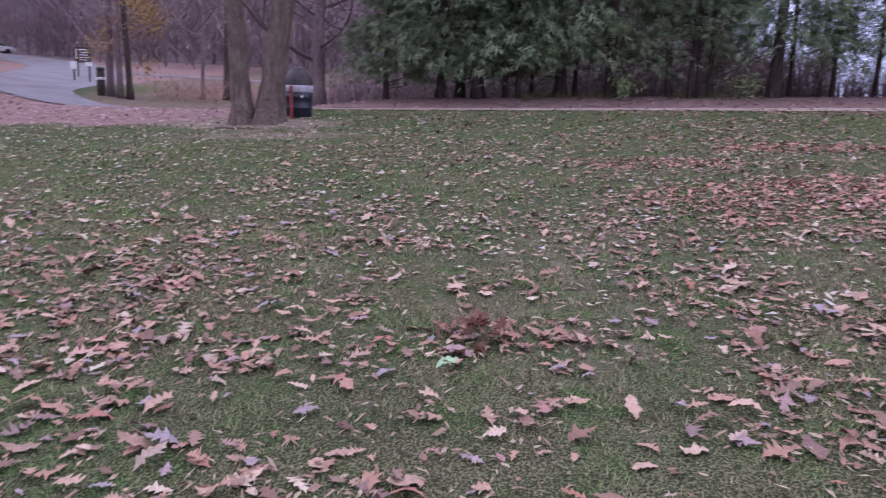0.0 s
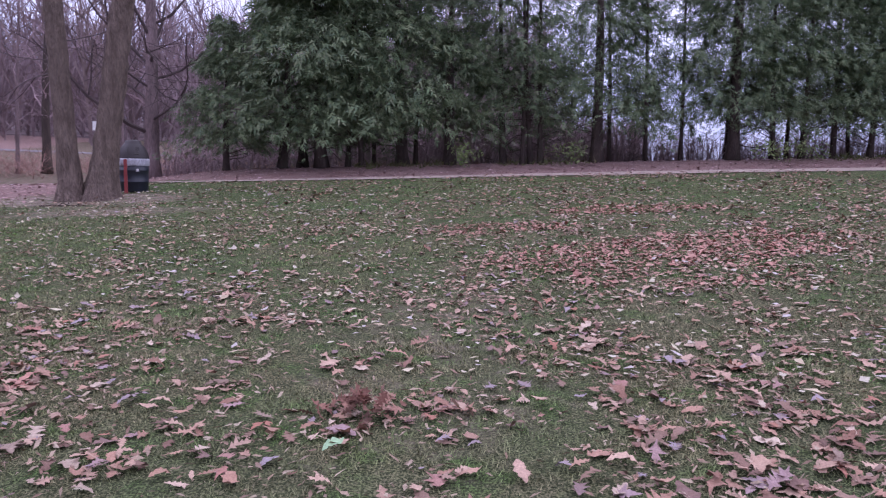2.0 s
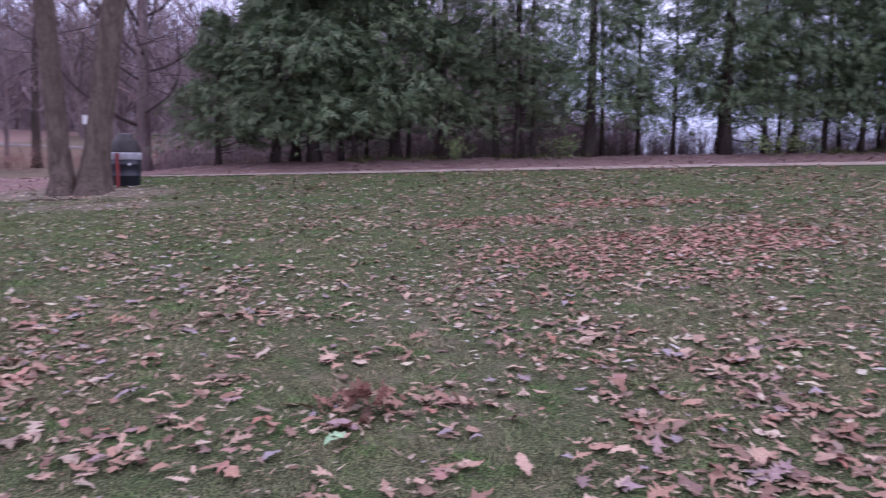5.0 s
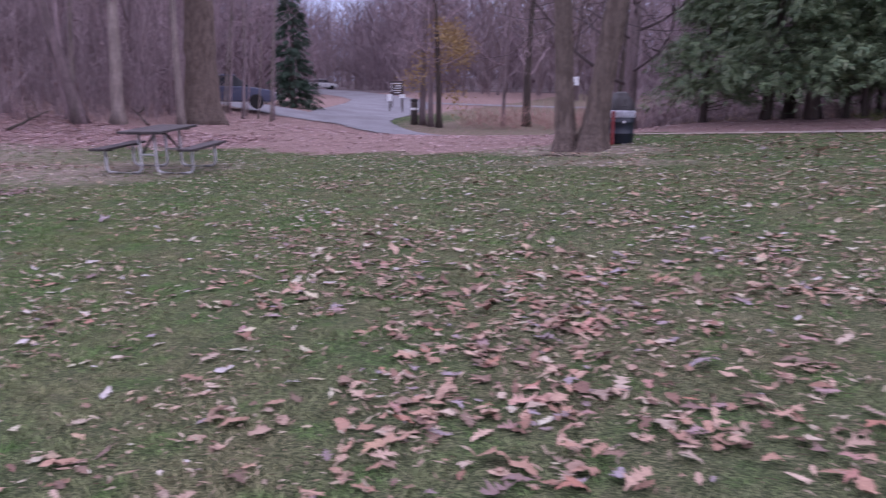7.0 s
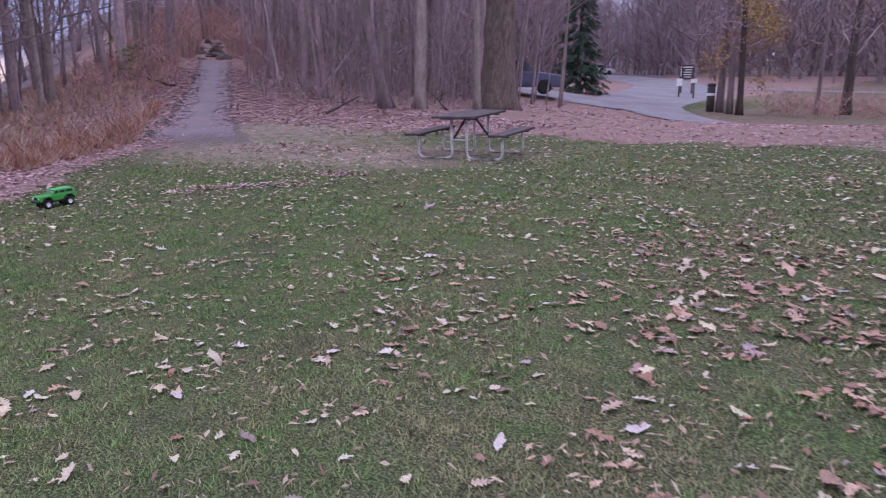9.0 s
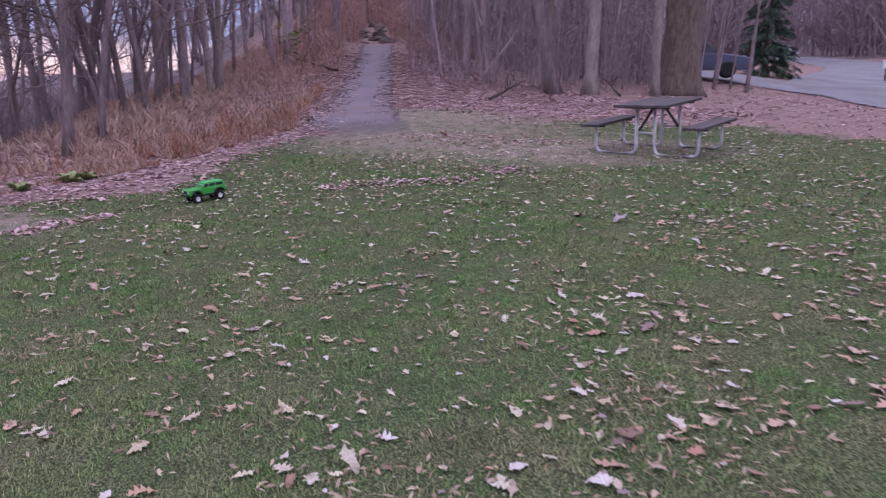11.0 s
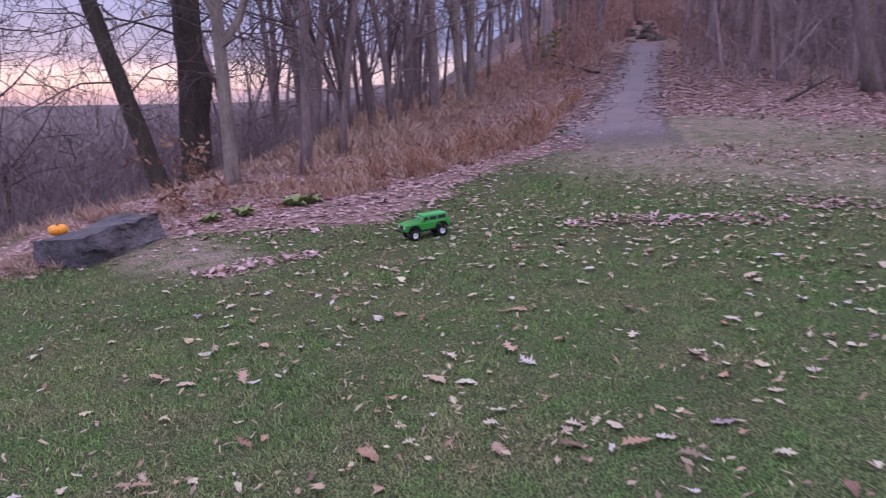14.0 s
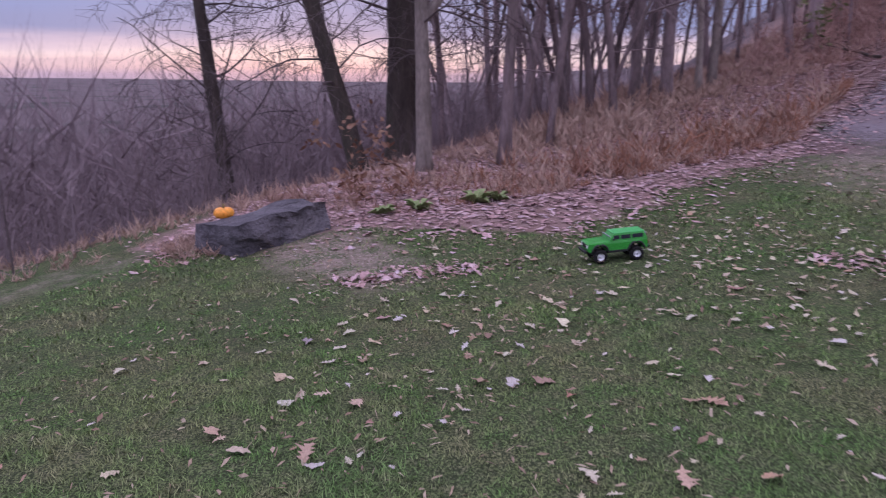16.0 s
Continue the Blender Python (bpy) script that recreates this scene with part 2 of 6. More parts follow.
def broken_edge(m, scale=9.0, lo=0.82, hi=0.98):
    """Lets a path's edge break up into the ground beside it."""
    nt = m.node_tree
    N, L = nt.nodes.new, nt.links.new
    b = nt.nodes["Principled BSDF"]
    geo, at_, nz = N("ShaderNodeNewGeometry"), N("ShaderNodeAttribute"), N("ShaderNodeTexNoise")
    at_.attribute_name = "solid"
    nz.inputs["Scale"].default_value, nz.inputs["Detail"].default_value = scale, 6
    L(geo.outputs["Position"], nz.inputs["Vector"])
    ad, gt = N("ShaderNodeMath"), N("ShaderNodeMapRange")
    ad.operation = "ADD"
    L(at_.outputs["Fac"], ad.inputs[0])
    L(nz.outputs[0], ad.inputs[1])
    gt.inputs["From Min"].default_value, gt.inputs["From Max"].default_value = lo, hi
    L(ad.outputs[0], gt.inputs[0])
    L(gt.outputs[0], b.inputs["Alpha"])


for path_material in (ROAD, GRAVEL, TRAIL):
    broken_edge(path_material, 3.0 if path_material is ROAD else (20.0 if path_material is TRAIL else 9.0), *((0.72, 1.34) if path_material is TRAIL else (0.82, 0.98)))


def plain(name, c, rough=0.5, metal=0.0, spec=0.5, noise_amount=0.12):
    return material(name, c, tuple(v * (1 - noise_amount) for v in c), 9, rough, 0.05, None, 70, metal, spec=spec, depth=0.003)


# ---------------------------------------------------------------- mesh helpers
class Soup:
    """Gathers vertices and faces for one mesh."""

    def __init__(self):
        self.v, self.f, self.n = [], [], 0

    def add(self, verts, faces):
        self.v.append(np.asarray(verts, float).reshape(-1, 3))
        self.f.extend(tuple(i + self.n for i in f) for f in faces)
        self.n += len(self.v[-1])

    def tube(self, pts, radii, sides=6, cap=True):
        pts = np.asarray(pts, float)
        k = len(pts)
        d = np.gradient(pts, axis=0)
        d /= np.linalg.norm(d, axis=1)[:, None] + 1e-9
        ref = np.array([1.0, 0, 0]) if abs(d[0][0]) < 0.8 else np.array([0, 1.0, 0])
        a = np.cross(d, ref)
        a /= np.linalg.norm(a, axis=1)[:, None] + 1e-9
        b = np.cross(d, a)
        th = np.arange(sides) * 2 * np.pi / sides
        r = np.asarray(radii, float)
        r = r[:, None] if r.ndim == 1 else r
        ring = pts[:, None] + (a[:, None] * np.cos(th)[None, :, None] + b[:, None] * np.sin(th)[None, :, None]) * r[:, :, None]
        faces = [(i * sides + j, i * sides + (j + 1) % sides, (i + 1) * sides + (j + 1) % sides, (i + 1) * sides + j) for i in range(k - 1) for j in range(sides)]
        if cap:
            faces += [tuple(range(sides))[::-1], tuple((k - 1) * sides + j for j in range(sides))]
        self.add(ring.reshape(-1, 3), faces)

    def mesh(self, name, mat, smooth=False):
        me = bpy.data.meshes.new(name)
        me.from_pydata(np.concatenate(self.v) if self.v else [], [], self.f)
        me.materials.append(mat)
        if smooth:
            me.shade_smooth()
        return me


def tri_mesh(name, verts, tris, mat):
    """A mesh from large arrays of vertices and triangles."""
    me = bpy.data.meshes.new(name)
    v, t = np.asarray(verts, np.float32), np.asarray(tris, np.int32)
    me.vertices.add(len(v))
    me.vertices.foreach_set("co", v.ravel())
    me.loops.add(t.size)
    me.loops.foreach_set("vertex_index", t.ravel())
    me.polygons.add(len(t))
    me.polygons.foreach_set("loop_start", np.arange(0, t.size, 3, dtype=np.int32))
    me.update(calc_edges=True)
    me.validate()
    me.materials.append(mat)
    return me


def piece(name, me, parent=None, label=""):
    ob = new(name, me)
    if parent:
        ob.parent = parent
    return tagged(ob, label)


def part(name, bm, mat, parent, label="", smooth=False, bevel=0.0):
    """Links a bmesh as one mesh object under a thing or a part."""
    if bevel:
        bmesh.ops.bevel(bm, geom=list(bm.edges), offset=bevel, segments=2, affect="EDGES", profile=0.6)
    me = bpy.data.meshes.new(name)
    bm.to_mesh(me)
    bm.free()
    me.materials.append(mat)
    if smooth:
        me.shade_smooth()
    return piece(name, me, parent, label)


def soup_part(name, soup, mat, parent, label="", smooth=True):
    return piece(name, soup.mesh(name, mat, smooth), parent, label)


def box(cx, cy, cz, sx, sy, sz, m=None):
    bm = bmesh.new()
    bmesh.ops.create_cube(bm, size=1)
    bmesh.ops.scale(bm, vec=(sx, sy, sz), verts=bm.verts)
    if m:
        bmesh.ops.transform(bm, matrix=m, verts=bm.verts)
    bmesh.ops.translate(bm, vec=(cx, cy, cz), verts=bm.verts)
    return bm


def lathe(profile, sides=32, wob=0.0):
    """A turned shape from (radius, height) pairs."""
    s = Soup()
    k = len(profile)
    th = np.arange(sides) * 2 * np.pi / sides
    vs = [[r * math.cos(a), r * math.sin(a), z] for r, z in profile for a in th]
    fs = [(i * sides + j, i * sides + (j + 1) % sides, (i + 1) * sides + (j + 1) % sides, (i + 1) * sides + j) for i in range(k - 1) for j in range(sides)]
    fs += [tuple(range(sides))[::-1], tuple((k - 1) * sides + j for j in range(sides))]
    s.add(vs, fs)
    return s


def empty(name, m, label, category, group="", kind=""):
    ob = new(name)
    ob.matrix_world = m
    return tagged(ob, label, category, group, kind)


# ---------------------------------------------------------------- lie of the land
CREST_X = (-400, -60, -42, -33, -27.4, -25, -22.8, -16.5, -13, -8, 0, 10, 40, 400)
CREST_Y = (170, 26, 17.4, 13.2, 9.4, 7.6, 5.8, 0.4, -1.2, -2.9, -7, -9.5, -12, -12)


def smin(a, b, k):
    return -np.logaddexp(-a / k, -b / k) * k


def smax(a, b, k):
    return np.logaddexp(a / k, b / k) * k


def step01(v, lo, hi):
    t = np.clip((v - lo) / (hi - lo), 0, 1)
    return t * t * (3 - 2 * t)


def past_crest(x, y):
    """Metres beyond the edge where the ground falls to the valley."""
    return (np.interp(x, CREST_X, CREST_Y) - y) * 0.86


def land(x, y):
    x, y = np.asarray(x, float), np.asarray(y, float)
    xs = smin(0.029 * x + smax(0 * x, -0.059 * (x + 10), 0.08), np.where(x > 0, 0.62, 0.34), 0.05)
    z = xs + smax(smin(0.0755 * y, 1.36 + 0 * y, 0.08), -0.6 + 0 * y, 0.1)
    # low bank behind the walkway
    z = z + 0.27 * step01(y, 18.6, 21.2) * step01(x, -7, -3)
    # hill with the trail to the north-west
    hill = smax(0 * x, 0.125 * (-20 - x), 0.3) + smax(0 * x, 0.10 * (-38 - x), 0.4)
    hill = smin(hill, 16 + 0 * x, 2.0) * (1 - step01(past_crest(x, y), 0, 22))
    z = z + hill * np.exp(-np.clip(y - 20, 0, None) ** 2 / 500.0)
    # dip at the road, rise to the far wood
    z = z - 0.55 * np.exp(-((x + 14) / 9) ** 2 - ((y - 27) / 6) ** 2)
    north = 0.075 * smax(0 * y, y - 38, 1.0)
    open_side = 1 / (1 + np.exp(-np.clip((x - 0.38 * y) / 2.5, -30, 30)))
    z = z + smin(north, 14 + 0 * y, 2.0) * (1 - open_side)
    z = z - smin(0.16 * smax(0 * y, y - 24, 1.0), 25 + 0 * y, 3.0) * open_side
    # fall to the valley
    s = np.clip(past_crest(x, y), 0, None)
    fall = 0.58 * s * s / (s + 7.0)
    fall = 46 * (1 - np.exp(-fall / 46))
    far = np.clip((s - 60) / 300, 0, 1)
    z = z - fall + 24 * step01(s, 500, 3000) + far * (3.5 * np.sin(x / 170 + 1) * np.cos(y / 140))
    return z


def axis(lo, hi, step, far, grow=1.18):
    a = list(np.arange(lo, hi + 1e-6, step))
    d = step
    while a[-1] < far:
        d *= grow
        a.append(a[-1] + d)
    d = step
    while a[0] > -far:
        d *= grow
        a.insert(0, a[0] - d)
    return np.array(a)


def near_line(x, y, pts):
    """Distance from each place to a polyline."""
    best = np.full(np.shape(x), 1e9)
    for (ax, ay), (bx, by) in zip(pts[:-1], pts[1:]):
        dx, dy = bx - ax, by - ay
        t = np.clip(((x - ax) * dx + (y - ay) * dy) / (dx * dx + dy * dy + 1e-9), 0, 1)
        best = np.minimum(best, np.hypot(x - ax - t * dx, y - ay - t * dy))
    return best


ROAD_LINE = [(-11.4, 27.9), (-17.2, 28.2), (-21.4, 31.4), (-24.2, 37.5), (-27.0, 45), (-31.5, 52.5), (-39, 62), (-52, 76), (-75, 96)]
FORK_LINE = [(-19.5, 29.6), (-23.0, 29.2), (-26.5, 29.2), (-34, 29.6)]
FAR_LINE = [(-31, 50), (-22, 51.5), (-8, 54), (8, 58), (22, 61)]
WALK_LINE = [(-5.6, 18.9), (-3.6, 18.2), (0, 18.0), (5, 18.1), (10, 18.1), (16, 17.6), (24, 16.6), (40, 14)]
TRAIL_LINE = [(-14.6, 6.5), (-16.2, 7.2), (-18.6, 8.3), (-22.9, 10.75), (-29.3, 14.25), (-36.3, 17.8), (-40, 19.6)]
TRAIL_UP = [(-40, 19.6), (-47, 22.6), (-60, 27)]


def wobble(x, y, s=1.0):
    return np.sin(x * 1.7 * s + 0.6) * np.cos(y * 1.3 * s + 1.1) + 0.6 * np.sin(x * 3.9 * s - y * 2.7 * s) + 0.4 * np.cos(x * 7.3 * s + y * 6.1 * s)


def litter_mask(x, y):
    """1 where fallen leaves lie thick: under the woods, along the crest, under the cedars."""
    w = wobble(x, y) * 0.35
    s = past_crest(x, y)
    crest_band = step01(np.interp(y, (-6, -3, -1.5, 0.7, 2, 3.1, 4.5, 5.8, 7.0, 7.6), (-8, -12.6, -13.3, -14.1, -13.85, -13.6, -15.2, -16.6, -17.0, -22)) - x + w * 0.35, -0.15, 0.25) * step01(y, -2.0, -0.5)
    # before the north-west woods
    edge = y - np.interp(x, (-40, -24, -19.6, -17.5, -15.5, -12, -8, -6.5, -4), (13, 11, 10.2, 11.1, 12.0, 13.1, 13.3, 14.2, 16.5)) + w
    north = step01(edge, -1.2, 1.3) * step01(-x, 4.2, 5.5) * step01(-y, -31, -28.5)
    cedar = step01(y - np.interp(x, [p[0] for p in WALK_LINE], [p[1] for p in WALK_LINE]) - 0.55 + w * 0.2, 0, 0.4) * step01(x, -6, -5) * step01(-y, -24, -23)
    road_wood = step01(x + 0.55 * (y - 27), -17.5, -15.5) * step01(y, 25.5, 27) * step01(-x, -6, 0) * (0.5 - 0.2 * patch(x, y, -20.5, 37, 2.2, 4.0))
    hillside = step01(-x - 19 + w, -0.5, 1.0) * step01(-y, -29, -26)
    return np.clip(np.maximum.reduce([crest_band, north, cedar, hillside, road_wood]), 0, 1)


def cloud(x, y, cell, seed):
    """Smooth random field from -1 to 1 with lumps about cell wide."""
    g = np.random.default_rng(seed).uniform(-1, 1, (256, 256))
    u, v = np.asarray(x, float) / cell, np.asarray(y, float) / cell
    i, j = np.floor(u).astype(int), np.floor(v).astype(int)
    f, h = u - i, v - j
    f, h = f * f * (3 - 2 * f), h * h * (3 - 2 * h)
    i, j, i2, j2 = i % 256, j % 256, (i + 1) % 256, (j + 1) % 256
    return (g[i, j] * (1 - f) + g[i2, j] * f) * (1 - h) + (g[i, j2] * (1 - f) + g[i2, j2] * f) * h


def patch(x, y, cx, cy, rx, ry, turn=0.0):
    c, s = math.cos(radians(turn)), math.sin(radians(turn))
    u, v = (x - cx) * c + (y - cy) * s, -(x - cx) * s + (y - cy) * c
    return np.exp(-((u / rx) ** 2 + (v / ry) ** 2) ** 1.5)


# drifts of leaves: centre, half sizes, turn, leaves to the square metre
EAST_DRIFTS = (
    (4.0, 7.8, 1.5, 0.75, 15, 760), (3.2, 6.3, 1.2, 0.5, 5, 160), (-2.1, 4.8, 0.75, 0.6, 30, 55), (1.5, 2.95, 0.7, 0.35, 10, 50), (4.2, 11.0, 1.2, 0.38, 5, 560),
    (1.8, 9.5, 1.1, 0.4, 8, 330), (2.3, 7.5, 1.3, 0.6, 20, 240), (0.9, 6.2, 1.7, 0.8, 15, 45), (7.6, 8.0, 1.6, 2.6, 0, 90), (2.4, 3.0, 1.4, 0.7, 0, 50),
    (-1.8, 4.1, 1.2, 0.6, 20, 45), (0.0, 3.6, 0.4, 0.3, 20, 80), (-2.2, 3.3, 1.0, 0.4, 0, 40))
WEST_DRIFTS = (
    (-5.1, 5.3, 0.6, 0.3, 10, 40), (-5.0, 5.8, 1.0, 0.5, -20, 45), (-4.3, 5.2, 0.7, 0.3, 0, 60), (-3.6, 4.8, 0.9, 0.4, 10, 50), (-7.05, 9.35, 0.45, 0.3, 0, 110),
    (-12.42, 1.95, 0.62, 0.2, 102, 480), (-11.9, 5.75, 0.95, 0.24, 60, 330), (-11.75, 7.35, 0.55, 0.28, 30, 260), (-12.5, 4.1, 0.4, 0.2, 40, 50), (-14.2, 9.0, 1.9, 0.4, 35, 90),
    (-15.2, 8.4, 2.4, 1.1, 30, 55), (-17.6, 9.6, 2.6, 0.9, 30, 70), (-14.2, 6.6, 2.0, 0.5, 28, 30), (-4.2, 4.2, 0.8, 0.4, 0, 25))


def leaf_density(x, y):
    """Fallen leaves to the square metre on the lawn."""
    east = step01(x, -6.5, 0.5)
    d = 14 + 30 * step01(x, -9.5, -5.5) + 38 * east
    d = d * (1 - 0.45 * step01(y, 5.5, 9.5) * step01(-x, -3.5, 0.5))
    d = d * np.clip(0.85 + 0.8 * cloud(x, y, 1.1, 5) + 1.1 * cloud(x, y, 0.34, 6), 0.15, 3.2)
    for cx, cy, rx, ry, turn, n in itertools.chain(EAST_DRIFTS, WEST_DRIFTS):
        d = d + n * patch(x, y, cx, cy, rx, ry, turn)
    return d


def bare_mask(x, y):
    """1 where the turf is worn to earth."""
    return np.clip(patch(x, y, -14.2, 7.4, 4.0, 1.6, 28) * 0.52 + patch(x, y, -16.4, 9.3, 4.0, 2.2, 30) * 0.62 + patch(x, y, -18.6, 10.1, 3.2, 1.1, 30) * 0.5 + patch(x, y, -4.9, 14.2, 2.0, 1.2) + patch(x, y, -3.9, 12.2, 2.2, 0.7, 8) * 0.6 + patch(x, y, -11.5, 10, 2.2, 1.5, 37) * 0.55
                   + patch(x, y, -13.3, 1.0, 1.8, 0.7, 35) * 0.8 + patch(x, y, -12.9, -1.3, 1.7, 0.5, 152) * 0.5 + patch(x, y, 0.6, 5.0, 3.5, 1.2, 80) * 0.35, 0, 1)


def turf(nt):
    """Colour of the lawn: green and straw in patches, greener to the west and north."""
    N, L = nt.nodes.new, nt.links.new
    geo, sep = N("ShaderNodeNewGeometry"), N("ShaderNodeSeparateXYZ")
    L(geo.outputs["Position"], sep.inputs[0])

    def noise(s, lo, hi, a=0.0, b=1.0):
        n, r = N("ShaderNodeTexNoise"), N("ShaderNodeMapRange")
        n.inputs["Scale"].default_value, n.inputs["Detail"].default_value = s, 5
        L(geo.outputs["Position"], n.inputs["Vector"])
        for k, q in zip(("From Min", "From Max", "To Min", "To Max"), (lo, hi, a, b)):
            r.inputs[k].default_value = q
        L(n.outputs[0], r.inputs[0])
        return r.outputs[0]

    def mix(f, a, b):
        m = N("ShaderNodeMix")
        m.data_type = "RGBA"
        for k, v in (("Factor", f), ("A", a), ("B", b)):
            if hasattr(v, "links"):
                L(v, m.inputs[k])
            else:
                m.inputs[k].default_value = (*v, 1)
        return m.outputs["Result"]

    west = N("ShaderNodeMapRange")
    west.inputs["From Min"].default_value, west.inputs["From Max"].default_value = -1.0, -7.0
    L(sep.outputs["X"], west.inputs[0])
    north, fresh = N("ShaderNodeMapRange"), N("ShaderNodeMath")
    north.inputs["From Min"].default_value, north.inputs["From Max"].default_value = 5.0, 11.0
    L(sep.outputs["Y"], north.inputs[0])
    fresh.operation = "MAXIMUM"
    L(west.outputs[0], fresh.inputs[0])
    L(north.outputs[0], fresh.inputs[1])
    green = mix(noise(0.6, 0.38, 0.62), (0.104, 0.176, 0.054), (0.160, 0.200, 0.075))
    dull = mix(noise(0.6, 0.38, 0.62), (0.146, 0.176, 0.080), (0.216, 0.200, 0.115))
    base = mix(fresh.outputs[0], dull, green)
    base = mix(noise(1.5, 0.46, 0.70, 0.0, 0.75), base, (0.220, 0.196, 0.108))
    base = mix(noise(3.6, 0.50, 0.64, 0.0, 0.65), base, (0.086, 0.186, 0.042))
    base = mix(noise(2.3, 0.54, 0.68, 0.0, 0.55), base, (0.090, 0.110, 0.050))
    return mix(noise(9.0, 0.50, 0.70, 0.0, 0.5), base, (0.205, 0.180, 0.110))


def turf_material():
    m = bpy.data.materials.new("grass_blade")
    m.use_nodes = True
    nt = m.node_tree
    N, L = nt.nodes.new, nt.links.new
    b = nt.nodes["Principled BSDF"]
    b.inputs["Roughness"].default_value = 0.85
    b.inputs["Specular IOR Level"].default_value = 0.2
    geo, r, hv = N("ShaderNodeNewGeometry"), N("ShaderNodeMapRange"), N("ShaderNodeHueSaturation")
    r.inputs["To Min"].default_value, r.inputs["To Max"].default_value = 0.55, 1.75
    L(geo.outputs["Random Per Island"], r.inputs[0])
    L(r.outputs[0], hv.inputs["Value"])
    L(turf(nt), hv.inputs["Color"])
    L(hv.outputs[0], b.inputs["Base Color"])
    return m


GRASS = turf_material()


def make_ground():
    xs, ys = axis(-46, 22, 0.46, 4300), axis(-12, 62, 0.5, 4300)
    X, Y = np.meshgrid(xs, ys)
    Z = land(X, Y)
    nx, ny = len(xs), len(ys)
    i = (np.arange(ny - 1)[:, None] * nx + np.arange(nx - 1)[None, :]).ravel()
    me = bpy.data.meshes.new("ground")
    me.from_pydata(np.stack([X.ravel(), Y.ravel(), Z.ravel()], 1), [], np.stack([i, i + 1, i + nx + 1, i + nx], 1).tolist())
    me.shade_smooth()
    x, y = X.ravel(), Y.ravel()
    wood = step01(past_crest(x, y), 0.5, 6) + step01(-x, 40, 60) + step01(y, 66, 80)
    for key, val in (("litter", litter_mask(x, y)), ("valley", np.clip(wood, 0, 1)),
                     ("bare", bare_mask(x, y))):
        at = me.attributes.new(key, "FLOAT", "POINT")
        at.data.foreach_set("value", val.astype(np.float32))
    m = bpy.data.materials.new("ground_cover")
    m.use_nodes = True
    nt = m.node_tree
    N, L = nt.nodes.new, nt.links.new
    b = nt.nodes["Principled BSDF"]
    b.inputs["Roughness"].default_value = 1.0
    b.inputs["Specular IOR Level"].default_value = 0.1
    geo = N("ShaderNodeNewGeometry")

    def tex(s, d=6):
        n = N("ShaderNodeTexNoise")
        n.inputs["Scale"].default_value, n.inputs["Detail"].default_value = s, d
        L(geo.outputs["Position"], n.inputs["Vector"])
        return n.outputs[0]

    def fit(v, lo, hi, a=0.0, bb=1.0):
        r = N("ShaderNodeMapRange")
        for k, q in zip(("From Min", "From Max", "To Min", "To Max"), (lo, hi, a, bb)):
            r.inputs[k].default_value = q
        L(v, r.inputs[0])
        return r.outputs[0]

    def mix(f, a, bb):
        x2 = N("ShaderNodeMix")
        x2.data_type = "RGBA"
        for k, v in (("Factor", f), ("A", a), ("B", bb)):
            if hasattr(v, "links"):
                L(v, x2.inputs[k])
            else:
                x2.inputs[k].default_value = (*v, 1)
        return x2.outputs["Result"]

    def attr(key, amount=0.55):
        a, s = N("ShaderNodeAttribute"), N("ShaderNodeMath")
        a.attribute_name = key
        s.operation = "MULTIPLY_ADD"
        s.inputs[1].default_value = amount
        L(tex(5.0), s.inputs[0])
        L(a.outputs["Fac"], s.inputs[2])
        return fit(s.outputs[0], 0.5 + amount * 0.2, 0.5 + amount * 0.8)
    lawn = turf(nt)
    lawn = mix(fit(tex(30.0), 0.45, 0.65, 0.0, 0.4), lawn, (0.205, 0.175, 0.125))
    # fine near-black specks paint the shaded gaps between blades into the colour
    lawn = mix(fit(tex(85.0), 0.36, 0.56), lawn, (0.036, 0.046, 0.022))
    bare = mix(fit(tex(14.0), 0.35, 0.65), (0.24, 0.190, 0.155), (0.165, 0.140, 0.105))
    bare = mix(fit(tex(4.5), 0.48, 0.6), bare, (0.105, 0.115, 0.065))
    bare = mix(fit(tex(34.0), 0.52, 0.62), bare, (0.32, 0.25, 0.215))
    litter = mix(fit(tex(26.0, 4), 0.38, 0.62), (0.300, 0.208, 0.190), (0.200, 0.134, 0.120))
    litter = mix(fit(tex(2.2), 0.45, 0.7), litter, (0.225, 0.145, 0.128))
    woods = mix(fit(tex(0.09), 0.38, 0.62), (0.145, 0.112, 0.115), (0.080, 0.062, 0.067))
    woods = mix(fit(tex(0.35, 8), 0.42, 0.62), woods, (0.175, 0.137, 0.138))
    woods = mix(fit(tex(0.012), 0.56, 0.66), woods, (0.060, 0.060, 0.052))
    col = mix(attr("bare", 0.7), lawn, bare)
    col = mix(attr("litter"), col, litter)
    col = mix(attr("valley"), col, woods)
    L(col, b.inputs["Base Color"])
    bp = N("ShaderNodeBump")
    bp.inputs["Strength"].default_value, bp.inputs["Distance"].default_value = 0.8, 0.03
    L(tex(45.0), bp.inputs["Height"])
    L(bp.outputs[0], b.inputs["Normal"])
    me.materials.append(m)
    return tagged(new("ground", me), "mown autumn lawn, leaf litter and wooded valley slopes", "ground", kind="structure")


ground = make_ground()


